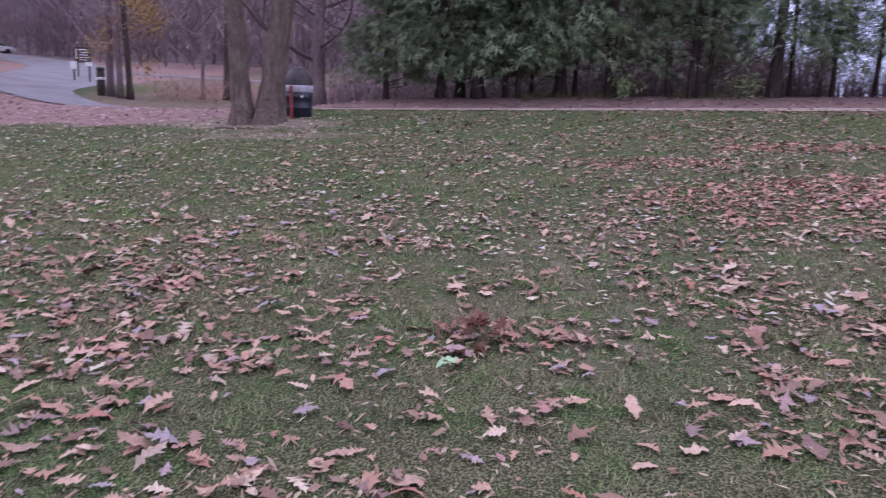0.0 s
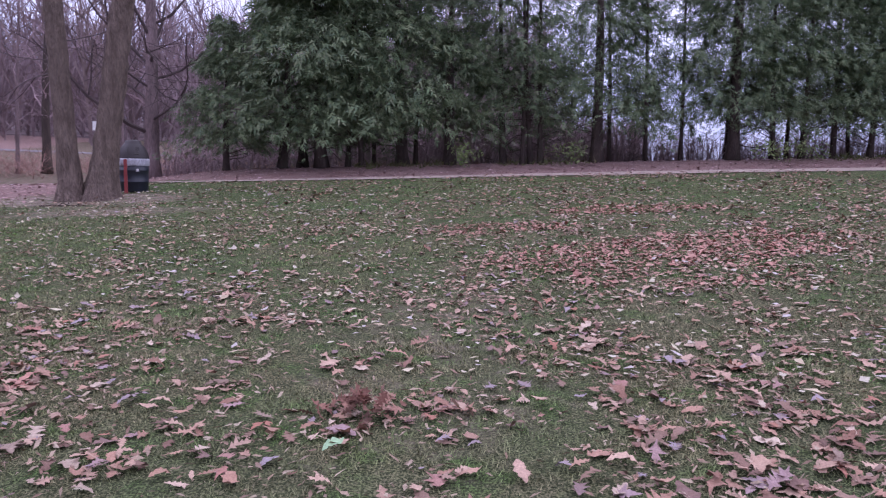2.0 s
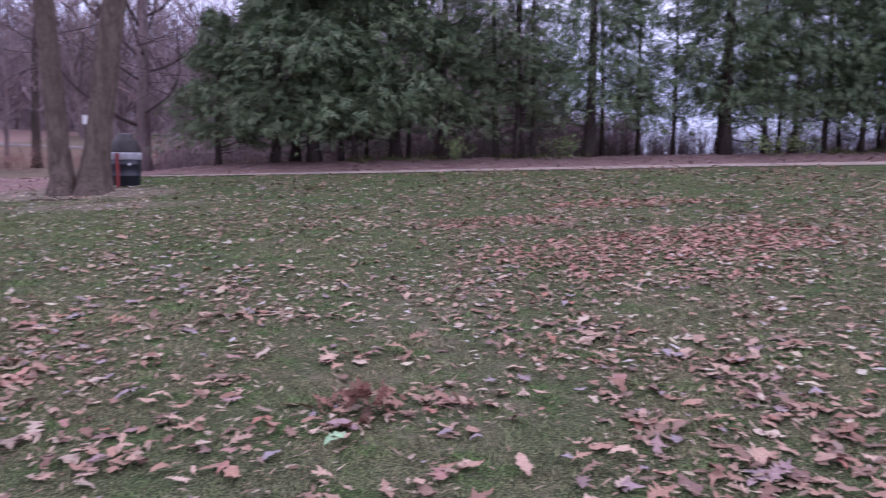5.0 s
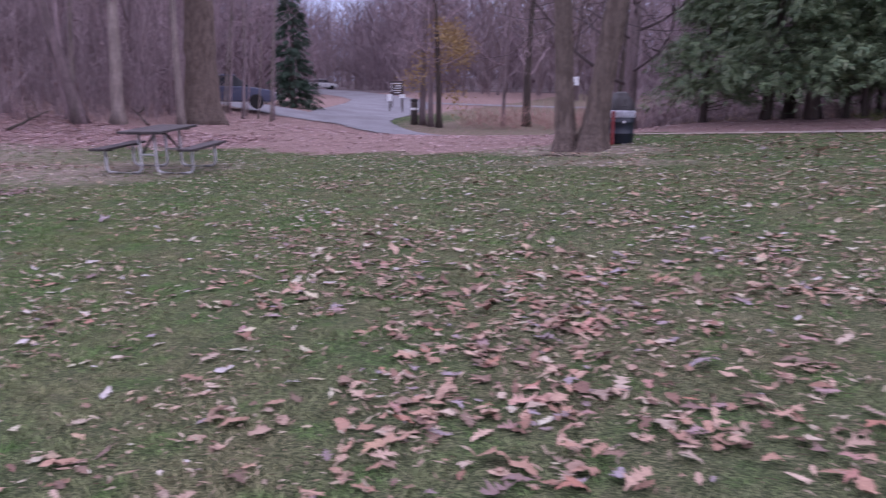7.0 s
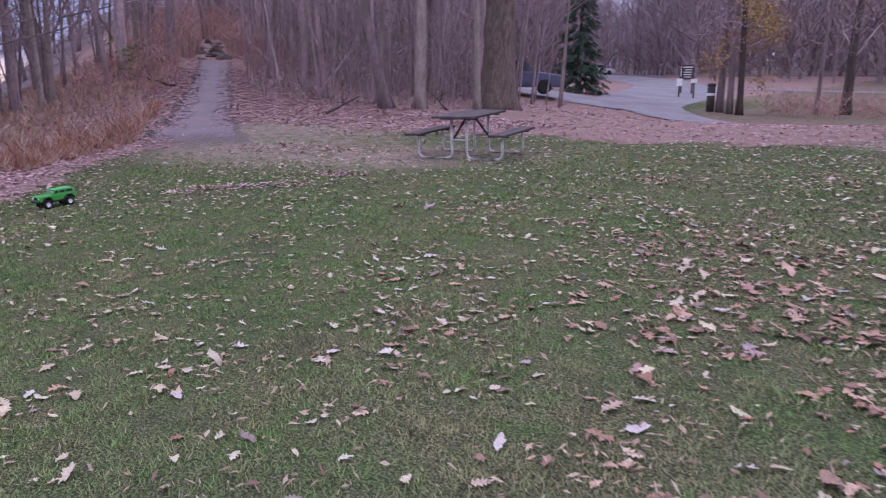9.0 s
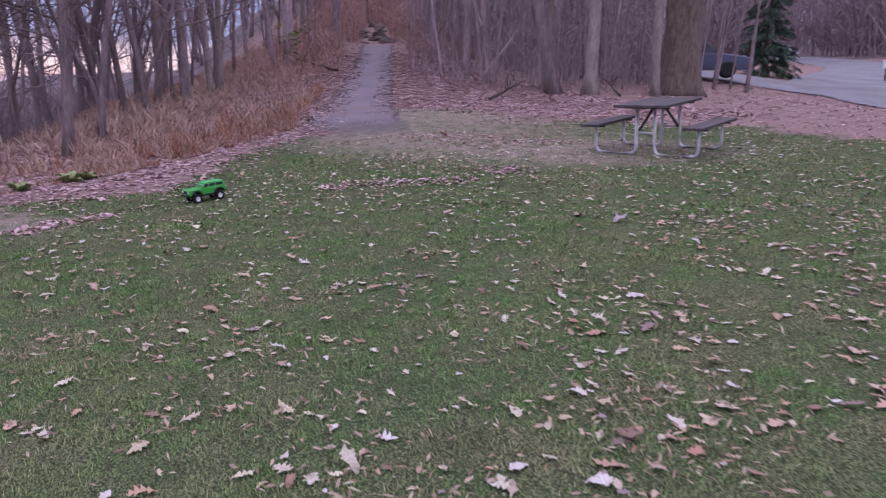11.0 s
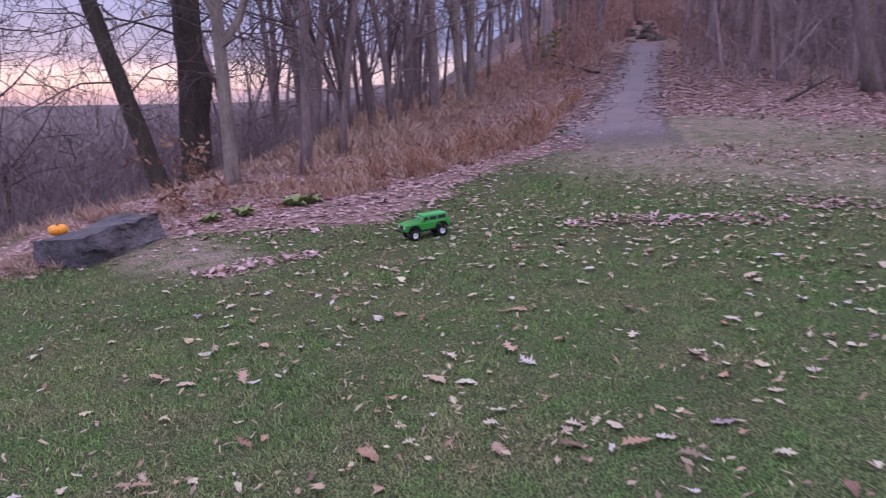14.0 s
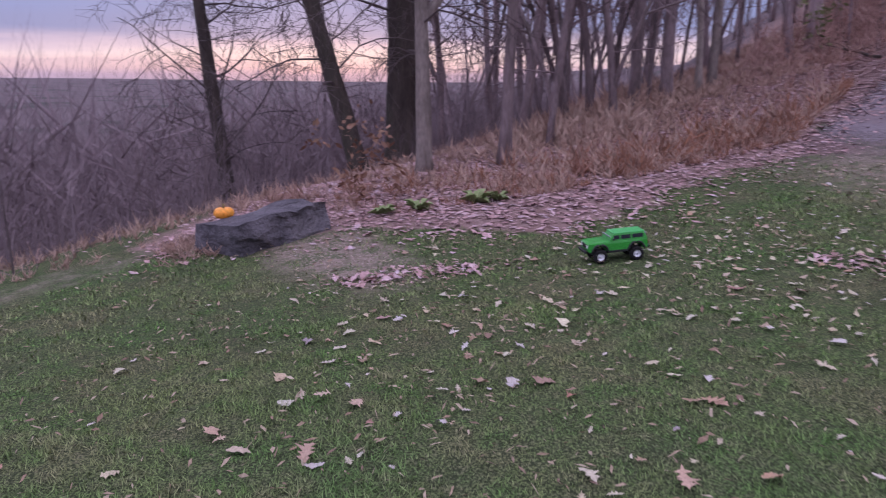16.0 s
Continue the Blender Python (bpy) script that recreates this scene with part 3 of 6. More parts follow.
def strip(name, line, widths, mat, label, category, lift=0.03, cell=0.5, ragged=0.12, seed=1, edge=0.22, fade=2.2):
    """A road or path draped along a line."""
    rng = np.random.default_rng(seed)
    p = np.array(line, float)
    seg = np.r_[0, np.cumsum(np.hypot(*np.diff(p, axis=0).T))]
    n = max(8, int(seg[-1] / cell))
    q = np.linspace(0, seg[-1], n)
    c = np.stack([np.interp(q, seg, p[:, 0]), np.interp(q, seg, p[:, 1])], 1)
    for _ in range(6):
        c[1:-1] = (c[:-2] + 2 * c[1:-1] + c[2:]) / 4
    d = np.gradient(c, axis=0)
    d /= np.linalg.norm(d, axis=1)[:, None]
    nrm = np.stack([-d[:, 1], d[:, 0]], 1)
    w = np.interp(q, np.linspace(0, seg[-1], len(widths)), widths) / 2
    k = 13
    w = w + edge
    u = np.linspace(-1, 1, k)
    off = w[:, None] * u[None, :]
    P = c[:, None] + nrm[:, None] * off[..., None]
    Z = land(P[..., 0], P[..., 1]) + lift
    Z[:, (0, -1)] -= lift - 0.006
    s = Soup()
    s.add(np.concatenate([P, Z[..., None]], 2).reshape(-1, 3), [(i * k + j, i * k + j + 1, (i + 1) * k + j + 1, (i + 1) * k + j) for i in range(n - 1) for j in range(k - 1)])
    me = s.mesh(name, mat, True)
    solid = np.minimum((1 - np.abs(u))[None, :] * w[:, None] / 0.45, (np.clip(q / fade, 0, 1) ** (1.4 if fade > 3 else 1))[:, None])
    me.attributes.new("solid", "FLOAT", "POINT").data.foreach_set("value", np.clip(solid, 0, 1).astype(np.float32).ravel())
    ob = new(name, me)
    return tagged(ob, label, category, kind="structure")


strip("road", ROAD_LINE, (0.6, 4.0, 6.0, 5.6, 5.2, 5.2, 5.2, 5.5, 5.5), ROAD, "pale grey worn asphalt park road", "road", 0.05, 0.7)
strip("road_fork", FORK_LINE, (2.0, 4.4, 3.6, 3.4), ROAD, "pale grey worn asphalt side road", "road", 0.045, 0.7)
strip("road_far", FAR_LINE, (1.7, 1.5, 1.5, 1.5), ROAD, "pale narrow road behind the shrubs", "road", 0.04, 0.8)
strip("pavement_walkway", WALK_LINE, (0.3, 0.9, 1.3, 1.45, 1.6, 1.6, 1.6, 1.6), GRAVEL, "narrow pale gravel walkway before the cedars", "walkway", 0.018, 0.4)
strip("pavement_trail", TRAIL_LINE[:-2] + [(-32.0, 15.7)], (1.9, 1.8, 1.5, 1.25, 1.1, 1.0, 0.95, 0.9, 0.85), TRAIL, "grey gravel footpath climbing the leafy hill", "footpath", 0.010, 0.25, 0.3, 1, 0.40, 5.0)


# ---------------------------------------------------------------- trees
def unit(v):
    v = np.asarray(v, float)
    return v / (np.linalg.norm(v) + 1e-9)


def limb(rng, soup, start, way, length, r0, level, top_level, kids, droop=0.0, sides=(9, 5, 4, 3), up=0.25, leaves=None, wander=0.16, segs=(8, 5, 4, 3)):
    """One branch and, from it, finer ones."""
    n = segs[min(level, 3)]
    pts, d = [np.asarray(start, float)], unit(way)
    for i in range(n):
        d = unit(d + rng.normal(0, wander, 3) + np.array([0, 0, up * 0.3 - droop * 0.3]))
        pts.append(pts[-1] + d * length / n)
    pts = np.array(pts)
    t = np.linspace(0, 1, n + 1)
    rad = r0 * (1 - 0.8 * t) + 0.002
    soup.tube(pts, rad, sides[min(level, 3)], cap=False)
    if leaves is not None and level >= top_level - 1:
        leaves.extend(pts[1:])
    if level >= top_level:
        return
    for _ in range(kids[min(level, len(kids) - 1)]):
        q = rng.uniform(0.25, 0.98)
        i = min(int(q * n), n - 1)
        p = pts[i] + (pts[i + 1] - pts[i]) * (q * n - i)
        dd = unit(pts[i + 1] - pts[i])
        side = unit(np.cross(dd, rng.normal(0, 1, 3)))
        limb(rng, soup, p, unit(dd * rng.uniform(0.4, 0.9) + side), length * rng.uniform(0.38, 0.62), r0 * (1 - 0.8 * q) * 0.6 + 0.002, level + 1, top_level, kids, droop, sides, up, leaves, wander, segs)


def trunk_tube(rng, soup, start, tips, r0, height, sides=12, lean=(0, 0), bend=0.25, top=0.35, flare=0.5, curve=None, segs=12, burl=None):
    """A tapered trunk with a flared foot; returns its points and radii."""
    t = np.linspace(0, 1, segs + 1)
    ph = rng.uniform(0, 6.3, 2)
    x = lean[0] * t * height + bend * (np.sin(t * 3.1 + ph[0]) - math.sin(ph[0])) * t
    y = lean[1] * t * height + bend * (np.sin(t * 2.7 + ph[1]) - math.sin(ph[1])) * t
    if curve is not None:
        x = x + np.interp(t, np.linspace(0, 1, len(curve)), curve)
    pts = np.stack([x, y, t * height - 0.15], 1) + np.asarray(start)
    r = r0 * (1 - (1 - top) * t) + flare * r0 * np.exp(-t * height / (1.2 * r0 + 0.06))
    th = np.arange(sides) * 2 * np.pi / sides
    lump = 1 + 0.06 * np.sin(th[None] * 3 + ph[0] + t[:, None] * 4) + 0.05 * rng.normal(0, 1, (segs + 1, sides)) + 0.22 * np.exp(-t[:, None] * height / 0.25) * np.sin(th[None] * 5 + ph[1])
    if burl:
        bz, ba, size = burl
        lump = lump + size * np.exp(-((t[:, None] * height - bz) / 0.28) ** 2) * np.clip(np.cos(th[None] - ba), 0, 1) ** 2
    soup.tube(pts, r[:, None] * lump, sides)
    return pts, r


def bare_tree(name, rng, height, r0, bark, label, first=0.35, limbs=14, kids=(6, 4, 3), depth=3, lean=(0, 0), bend=0.3, spread=0.34, sides=10, curve=None, flare=0.28, top=0.3, place=None, group="", twig=None, droop=0.0, stout=(0.17, 0.32), light=False, burl=None, forks=(), segs=12):
    tree = empty(name, place or Matrix(), label, "tree", group)
    tr, cr = Soup(), Soup()
    pts, rad = trunk_tube(rng, tr, (0, 0, 0), None, r0, height, sides, lean, bend, top, flare, curve, segs, burl)
    fine = dict(sides=(9, 4, 3, 3), segs=(8, 4, 3, 2)) if light else dict(sides=(9, 5, 3, 3), segs=(8, 6, 4, 2))
    for q, way, length, fat in forks:
        k = int(q * (len(pts) - 1))
        limb(rng, tr, pts[k], way, length, rad[k] * fat, 0, 2 if light else 3, (4, 4, 4, 3), up=0.5, wander=0.10, sides=(7, 4, 3, 3), segs=(8, 5, 3, 2))
    n = len(pts) - 1
    for i in range(limbs):
        q = first + (1 - first) * ((i + rng.uniform(0, 1)) / limbs)
        k = min(int(q * n), n - 1)
        p = pts[k] + (pts[k + 1] - pts[k]) * (q * n - k)
        a = i * 2.4 + rng.uniform(-0.5, 0.5)
        limb(rng, cr, p, (math.cos(a), math.sin(a), rng.uniform(0.15, 0.9)), height * spread * rng.uniform(0.6, 1.1) * (1.15 - 0.6 * q), rad[k] * rng.uniform(*stout), 1, depth, kids, droop, **fine)
    soup_part("trunk", tr, bark, tree)
    soup_part("crown", cr, twig or TWIG, tree, smooth=False)
    return tree


def at(x, y, turn=0.0, sink=0.0, scale=1.0, tilt=0.0):
    return Matrix.Translation((x, y, float(land(x, y)) - sink)) @ Euler((radians(tilt), 0, radians(turn))).to_matrix().to_4x4() @ Matrix.Diagonal((scale, scale, scale, 1))


def place_copy(ob, x, y, turn=0.0, sink=0.0, scale=1.0, tilt=0.0):
    c = copy_thing(ob, at(x, y, turn, sink, 1.0, tilt))
    c.scale = (scale, scale, scale)
    return c


# ---- cedars: shaggy crowns of flat drooping sprays
def sprays(rng, places, ways, size, cut=7):
    """Feathered fronds: slivers set left and right along a drooping axis."""
    n = len(places)
    size = np.asarray(size)
    side = np.cross(ways, rng.normal(0, 1, (n, 3)) * np.array([0.5, 0.5, 1.0]))
    side /= np.linalg.norm(side, axis=1)[:, None] + 1e-9
    V = []
    for j in range(cut):
        f = j / cut
        a = 0.0 if j == cut - 1 else (0.75 if j % 2 else -0.75)
        d = ways * math.cos(a) + side * math.sin(a)
        base = places + ways * (size * f)[:, None] + np.array([0, 0, -0.10]) * (size * f * f)[:, None]
        ln = (size * (0.62 - 0.30 * f) * rng.uniform(0.7, 1.25, n))[:, None]
        wd = (0.072 * size)[:, None]
        w = -ways * math.sin(a) + side * math.cos(a)
        V.append(np.stack([base + w * wd, base - w * wd, base + d * ln + np.array([0, 0, -0.18]) * ln], 1))
    V = np.stack(V, 1).reshape(-1, 3)
    return V, np.arange(len(V)).reshape(-1, 3)


def cedar(name, rng, height, width, low, label, trunks=1, count=1900, size=0.25, stout=0.13, dead=14, skirt=0.5):
    """Boughs carry flat drooping pads of sprays; skirt: how fast the crown narrows upwards."""
    tree = empty(name, Matrix(), label, "tree", "row of cedars")
    spots = []
    for k in range(trunks):
        tr = Soup()
        off = (0, 0) if trunks == 1 else ((k - (trunks - 1) / 2) * 0.34 + rng.uniform(-0.06, 0.06), rng.uniform(-0.2, 0.2))
        ln = (rng.uniform(-0.03, 0.03), rng.uniform(-0.02, 0.02)) if k == 0 else (rng.uniform(-0.10, 0.10), rng.uniform(-0.04, 0.04))
        pts, rad = trunk_tube(rng, tr, (off[0], off[1], 0), None, stout * rng.uniform(0.85, 1.15), height * 0.97, 9, ln, 0.12, 0.1, 0.3)
        # dead lower limbs
        for i in range(dead):
            z = rng.uniform(0.35, low + 0.7)
            a = rng.uniform(0, 6.3)
            limb(rng, tr, (np.interp(z, pts[:, 2], pts[:, 0]), np.interp(z, pts[:, 2], pts[:, 1]), z), (math.cos(a), math.sin(a), rng.uniform(-0.25, 0.35)), rng.uniform(0.6, 1.7), 0.015, 2, 3, (3, 3, 3), 0.15)
        soup_part("trunk", tr, BARK_DARK, tree)
        spots.append(pts)
    P, W, S = [], [], []
    per = 30
    for i in range(int(count / per)):
        q = rng.uniform(0, 1) ** 1.15
        z = low + (height - low) * q
        pts = spots[rng.integers(len(spots))]
        base = np.array([np.interp(z, pts[:, 2], pts[:, 0]), np.interp(z, pts[:, 2], pts[:, 1]), z])
        a = i * 2.4 + rng.uniform(-0.6, 0.6)
        reach = width * (1 - q) ** skirt * rng.uniform(0.5, 1.12) + 0.15
        out = np.array([math.cos(a), math.sin(a), 0])
        side = np.array([-math.sin(a), math.cos(a), 0])
        rise = rng.uniform(-0.22, 0.30)
        tone = rng.uniform(0.8, 1.2)
        for j in range(per):
            f = 1 - 0.72 * rng.uniform(0, 1) ** 1.5
            u = rng.normal(0, 0.30) * reach * 0.6
            p = base + out * reach * f + side * u + np.array([0, 0, rise * reach * f - 0.26 * f * f * reach - 0.35 * abs(u) + rng.normal(0, 0.10)])
            P.append(p)
            W.append(unit(out * 0.8 + side * u * 1.1 + np.array([0, 0, -0.42]) + rng.normal(0, 0.42, 3)))
            S.append(size * tone * rng.uniform(0.6, 1.25))
    V, T = sprays(rng, np.array(P), np.array(W), np.array(S), 5)
    piece("crown", tri_mesh("crown", V, T, CEDAR_LEAF), tree)
    return tree


def build_cedars():
    rng = np.random.default_rng(11)
    kinds = [cedar("cedar_tree", rng, 9.0, 2.1, 1.55, "tall dark green cedar with one stout trunk", 1, 5200, stout=0.19),
             cedar("cedar_tree", rng, 8.2, 1.7, 1.65, "dark green cedar with several thin trunks", 3, 4600, stout=0.085),
             cedar("cedar_tree", rng, 8.6, 1.8, 1.35, "tall slender cedar with a thin bare trunk", 1, 4400, stout=0.095),
             cedar("cedar_tree", rng, 5.6, 2.35, 1.15, "bushy green cedar with boughs near the ground", 1, 5000, stout=0.15, skirt=0.75),
             cedar("cedar_tree", rng, 9.2, 2.0, 1.75, "dark cedar standing in the second row", 1, 3200, 0.27, stout=0.07, dead=4)]
    # x, y, kind, turn, scale
    front_row = (
        (-3.4, 21.0, 3, 100, 0.74), (-1.88, 21.1, 3, 30, 1.0), (-0.81, 20.9, 3, 160, 1.25), (-0.08, 21.2, 2, 10, 0.86), (0.3, 20.9, 2, 200, 0.86),
        (2.8, 21.0, 0, 90, 0.82), (4.36, 21.0, 2, 140, 1.02), (5.1, 21.0, 1, 20, 1.0), (7.14, 21.0, 0, 250, 0.95), (11.4, 21.0, 0, 40, 1.0),
        (12.65, 21.0, 2, 190, 1.0), (13.6, 21.0, 2, 280, 0.96), (14.64, 21.0, 2, 60, 1.02), (15.87, 21.0, 2, 320, 1.0), (16.77, 20.9, 0, 130, 1.04),
        (18.11, 21.0, 0, 10, 0.9), (19.8, 20.8, 2, 150, 1.0), (21.4, 20.7, 0, 230, 1.0), (23.0, 20.6, 2, 20, 1.0))
    second_row = (
        (1.5, 21.7, 3, 250, 1.35), (-1.4, 22.4, 3, 60, 1.1), (0.7, 22.6, 4, 80, 0.9), (2.0, 22.9, 4, 10, 1.0), (8.0, 22.3, 4, 140, 1.0),
        (8.9, 21.6, 4, 200, 0.95), (10.1, 21.8, 4, 75, 0.95), (12.0, 22.6, 4, 20, 1.0), (14.1, 22.6, 4, 320, 1.02), (16.2, 22.5, 4, 210, 1.0),
        (17.5, 22.3, 4, 90, 1.0), (19.0, 22.3, 4, 20, 1.02), (20.8, 22.2, 4, 0, 1.0), (22.4, 21.9, 4, 170, 1.0))
    used = set()
    for x, y, k, turn, sc in itertools.chain(front_row, second_row):
        if k not in used:
            used.add(k)
            kinds[k].matrix_world = at(x, y, turn)
            kinds[k].scale = (sc, sc, sc)
        else:
            place_copy(kinds[k], x, y, turn, 0, sc)


build_cedars()


def spruce():
    rng = np.random.default_rng(5)
    tree = empty("spruce_tree", at(-25.9, 33.0), "dark green spruce with drooping boughs beside the road", "tree")
    tr = Soup()
    trunk_tube(rng, tr, (0, 0, 0), None, 0.16, 7.6, 8, (0, 0), 0.05, 0.1, 0.3)
    soup_part("trunk", tr, BARK_DARK, tree)
    P, W, S = [], [], []
    for i in range(250):
        q = rng.uniform(0, 1) ** 1.3
        z = 0.25 + 7.3 * q
        a = rng.uniform(0, 6.283)
        reach = 1.35 * (1 - q) ** 0.85 * rng.uniform(0.75, 1.1) + 0.08
        for j in range(12):
            f = rng.uniform(0.25, 1)
            P.append((math.cos(a) * reach * f, math.sin(a) * reach * f, z - 0.28 * reach * f + rng.normal(0, 0.06)))
            W.append(unit((math.cos(a) + rng.normal(0, .5), math.sin(a) + rng.normal(0, .5), -0.45)))
            S.append(rng.uniform(0.2, 0.36))
    V, T = sprays(rng, np.array(P), np.array(W), np.array(S))
    piece("crown", tri_mesh("crown", V, T, SPRUCE_LEAF), tree)


spruce()


# ---- the twin-trunked oak beside the litter bin
def oak():
    rng = np.random.default_rng(3)
    tree = empty("oak_tree", at(-4.80, 14.1), "large twin-trunked oak with ridged grey-brown bark", "tree")
    a, b, c = Soup(), Soup(), Soup()
    pa, ra = trunk_tube(rng, a, (-0.23, 0.0, 0), None, 0.178, 9, 20, (-0.055, 0.0), 0.05, 0.72, 1.1, segs=60)
    pb, rb = trunk_tube(rng, b, (0.21, 0.05, 0), None, 0.222, 9.2, 20, (0.135, 0.01), 0.05, 0.72, 1.1, segs=60)
    for pts, rad in ((pa, ra), (pb, rb)):
        for i in range(9):
            k = 31 + 2 * i
            an = rng.uniform(0, 6.3)
            limb(rng, c, pts[k], (math.cos(an), math.sin(an), 0.5), rng.uniform(2.5, 4.5), rad[k] * 0.4, 1, 3, (6, 5, 3))
    soup_part("trunk", a, BARK_OAK, tree)
    soup_part("trunk", b, BARK_OAK, tree)
    soup_part("crown", c, TWIG, tree, smooth=False)


oak()


def hero_trees():
    """The trees that can be told apart along the crest and at the wood's edge."""
    R = np.random.default_rng
    # crest, by the boulder
    bare_tree("bare_tree", R(21), 11, 0.29, BARK_DARK, "dark stout bare tree with a swollen burl", 0.20, 32, (5, 4, 4, 3), 4, (0.0, 0.01), 0.12, 0.24, 18, segs=30, stout=(0.06, 0.17), droop=0.5, burl=(2.1, -0.3, 0.55), place=at(-20.8, 0.45, 20), flare=0.3, curve=(0.05, 0.12, 0, -0.03, 0), top=0.55, twig=TWIG_BLACK)
    bare_tree("bare_tree", R(22), 9, 0.115, BARK_PALE, "pale smooth-barked bare tree forking low", 0.22, 22, (5, 4, 4, 3), 4, (0.0, -0.01), 0.1, 0.28, 14, segs=24, stout=(0.10, 0.24), droop=0.4, forks=((0.255, (-0.05, 0.8, 1), 4.0, 0.75), (0.3, (0.2, -0.4, 0.9), 3.5, 0.5)), place=at(-17.5, 1.33, 0), flare=0.3, twig=TWIG_BLACK)
    bare_tree("bare_tree", R(23), 9, 0.17, BARK_DARK, "dark leaning bare tree with a crooked top", 0.18, 38, (5, 4, 4, 3), 4, (0.0, -0.27), 0.1, 0.28, 14, segs=24, stout=(0.09, 0.22), droop=0.6, forks=((0.42, (0.1, 0.55, 0.8), 4.0, 0.7),), place=at(-19.25, 0.05, 0), flare=0.3, twig=TWIG_BLACK)
    bare_tree("bare_tree", R(24), 10.5, 0.17, BARK_DARK, "slender dark bare tree leaning over the valley", 0.15, 30, (5, 4, 4, 3), 4, (0.0, -0.085), 0.06, 0.26, 12, segs=24, stout=(0.10, 0.22), droop=0.5, place=at(-21.4, -3.2, 0, 0.1), flare=0.3, twig=TWIG_BLACK)
    bare_tree("bare_tree", R(25), 8.5, 0.09, BARK_MID, "slender grey bare tree among dry grass", 0.3, 14, (5, 4, 3), 3, (0.01, 0.02), 0.15, 0.28, 9, place=at(-17.6, 2.5, 0), flare=0.3, twig=TWIG_BLACK)
    # behind the litter bin
    bare_tree("bare_tree", R(26), 8.5, 0.22, BARK_MID, "gnarled mottled tree with long crooked limbs", 0.16, 22, (7, 5, 4), 3, (0.02, 0), 0.35, 0.52, 12, place=at(-5.5, 21.6, 200), twig=TWIG_BLACK)
    # wood's edge: the great tree and its neighbours
    bare_tree("bare_tree", R(27), 12, 0.50, BARK_OAK, "very stout old bare tree at the wood's edge", 0.24, 16, (6, 4, 3), 3, (0.005, 0), 0.1, 0.3, 20, segs=40, place=at(-18.0, 18.0, 0), top=0.5, flare=0.6, curve=(0, 0.05, -.02, 0.1))
    for sd, x, y, r, ln, pale in ((31, -17.75, 16.9, 0.11, (-0.03, -0.03), True), (32, -18.9, 15.6, 0.18, (0.01, 0.01), True), (33, -19.6, 14.9, 0.19, (-0.15, -0.16), False), (34, -20.8, 19.4, 0.06, (0.03, 0), False), (35, -22.4, 14.6, 0.10, (-0.04, -0.05), False), (36, -24.2, 15.0, 0.12, (0.03, 0), False),
                                  (37, -21.2, 15.9, 0.08, (0.02, 0.03), True), (38, -31.5, 13.6, 0.17, (0.0, 0.02), False), (39, -22.9, 5.7, 0.13, (0.0, 0.0), False), (51, -24.1, 6.9, 0.09, (0.02, 0.02), True), (52, -23.5, 6.5, 0.075, (-0.02, -0.03), True), (53, -27.6, 17.4, 0.14, (0.02, 0), True)):
        bare_tree("bare_tree", R(sd), 11, r, BARK_PALE if pale else BARK_MID, "pale straight bare trunk at the wood's edge" if pale else "dark bare tree at the wood's edge", 0.3, 9, (5, 4, 3), 3, ln, 0.2, 0.24, 12, place=at(x, y), twig=TWIG if pale else TWIG_DARK, segs=20, flare=0.45)
    # by the road
    for sd, x, y, r, ln in ((41, -17.9, 32.7, 0.17, (-0.02, 0)), (42, -17.3, 32.4, 0.15, (0.0, 0)), (43, -13.8, 36.2, 0.22, (0.02, 0)), (44, -14.7, 35.3, 0.10, (0.03, 0)), (45, -8.6, 34.0, 0.16, (0.0, 0)), (46, -10.6, 36.5, 0.09, (-0.05, 0)), (47, -16.8, 32.3, 0.15, (0.02, 0))):
        bare_tree("bare_tree", R(sd), 10, r, BARK_DARK if sd in (43, 45, 47) else BARK_MID, "dark bare tree in the shrubs by the road" if sd in (43, 45, 47) else "grey bare tree in the shrubs by the road", 0.22, 13, (5, 4, 3), 3, ln, 0.3, 0.28, 9, place=at(x, y, sd * 51))


hero_trees()


def leafy_cloud(name, x, y, z0, z1, rad, count, mat, label, size=0.10, seed=1, category="foliage"):
    rng = np.random.default_rng(seed)
    c = rng.normal(0, 1, (14, 3)) * np.array([rad * 0.6, rad * 0.6, (z1 - z0) * 0.28]) + np.array([0, 0, (z0 + z1) / 2])
    p = c[rng.integers(0, 14, count)] + rng.normal(0, rad * 0.22, (count, 3))
    a = unit3(rng.normal(0, 1, (count, 3)))
    b = unit3(np.cross(a, rng.normal(0, 1, (count, 3))))
    s = size * rng.uniform(0.6, 1.3, (count, 1))
    V = np.stack([p, p + a * s + b * s * 0.45, p + a * s * 2, p + a * s - b * s * 0.45], 1).reshape(-1, 3)
    i = np.arange(count) * 4
    T = np.concatenate([np.stack([i, i + 1, i + 2], 1), np.stack([i, i + 2, i + 3], 1)])
    ob = new(name, tri_mesh(name, V, T, mat))
    ob.matrix_world = at(x, y)
    return tagged(ob, label, category, kind="stuff")


def unit3(v):
    return v / (np.linalg.norm(v, axis=1)[:, None] + 1e-9)


leafy_cloud("yellow_leaves", -16.3, 33.0, 2.2, 6.2, 1.5, 2300, YELLOW_LEAF, "last yellow leaves hanging on roadside trees", 0.08, 7)
leafy_cloud("rusty_leaves", -16.0, 1.1, 3.0, 4.0, 0.75, 260, RUST_LEAF, "withered rust-brown leaves clinging to twigs", 0.06, 8)


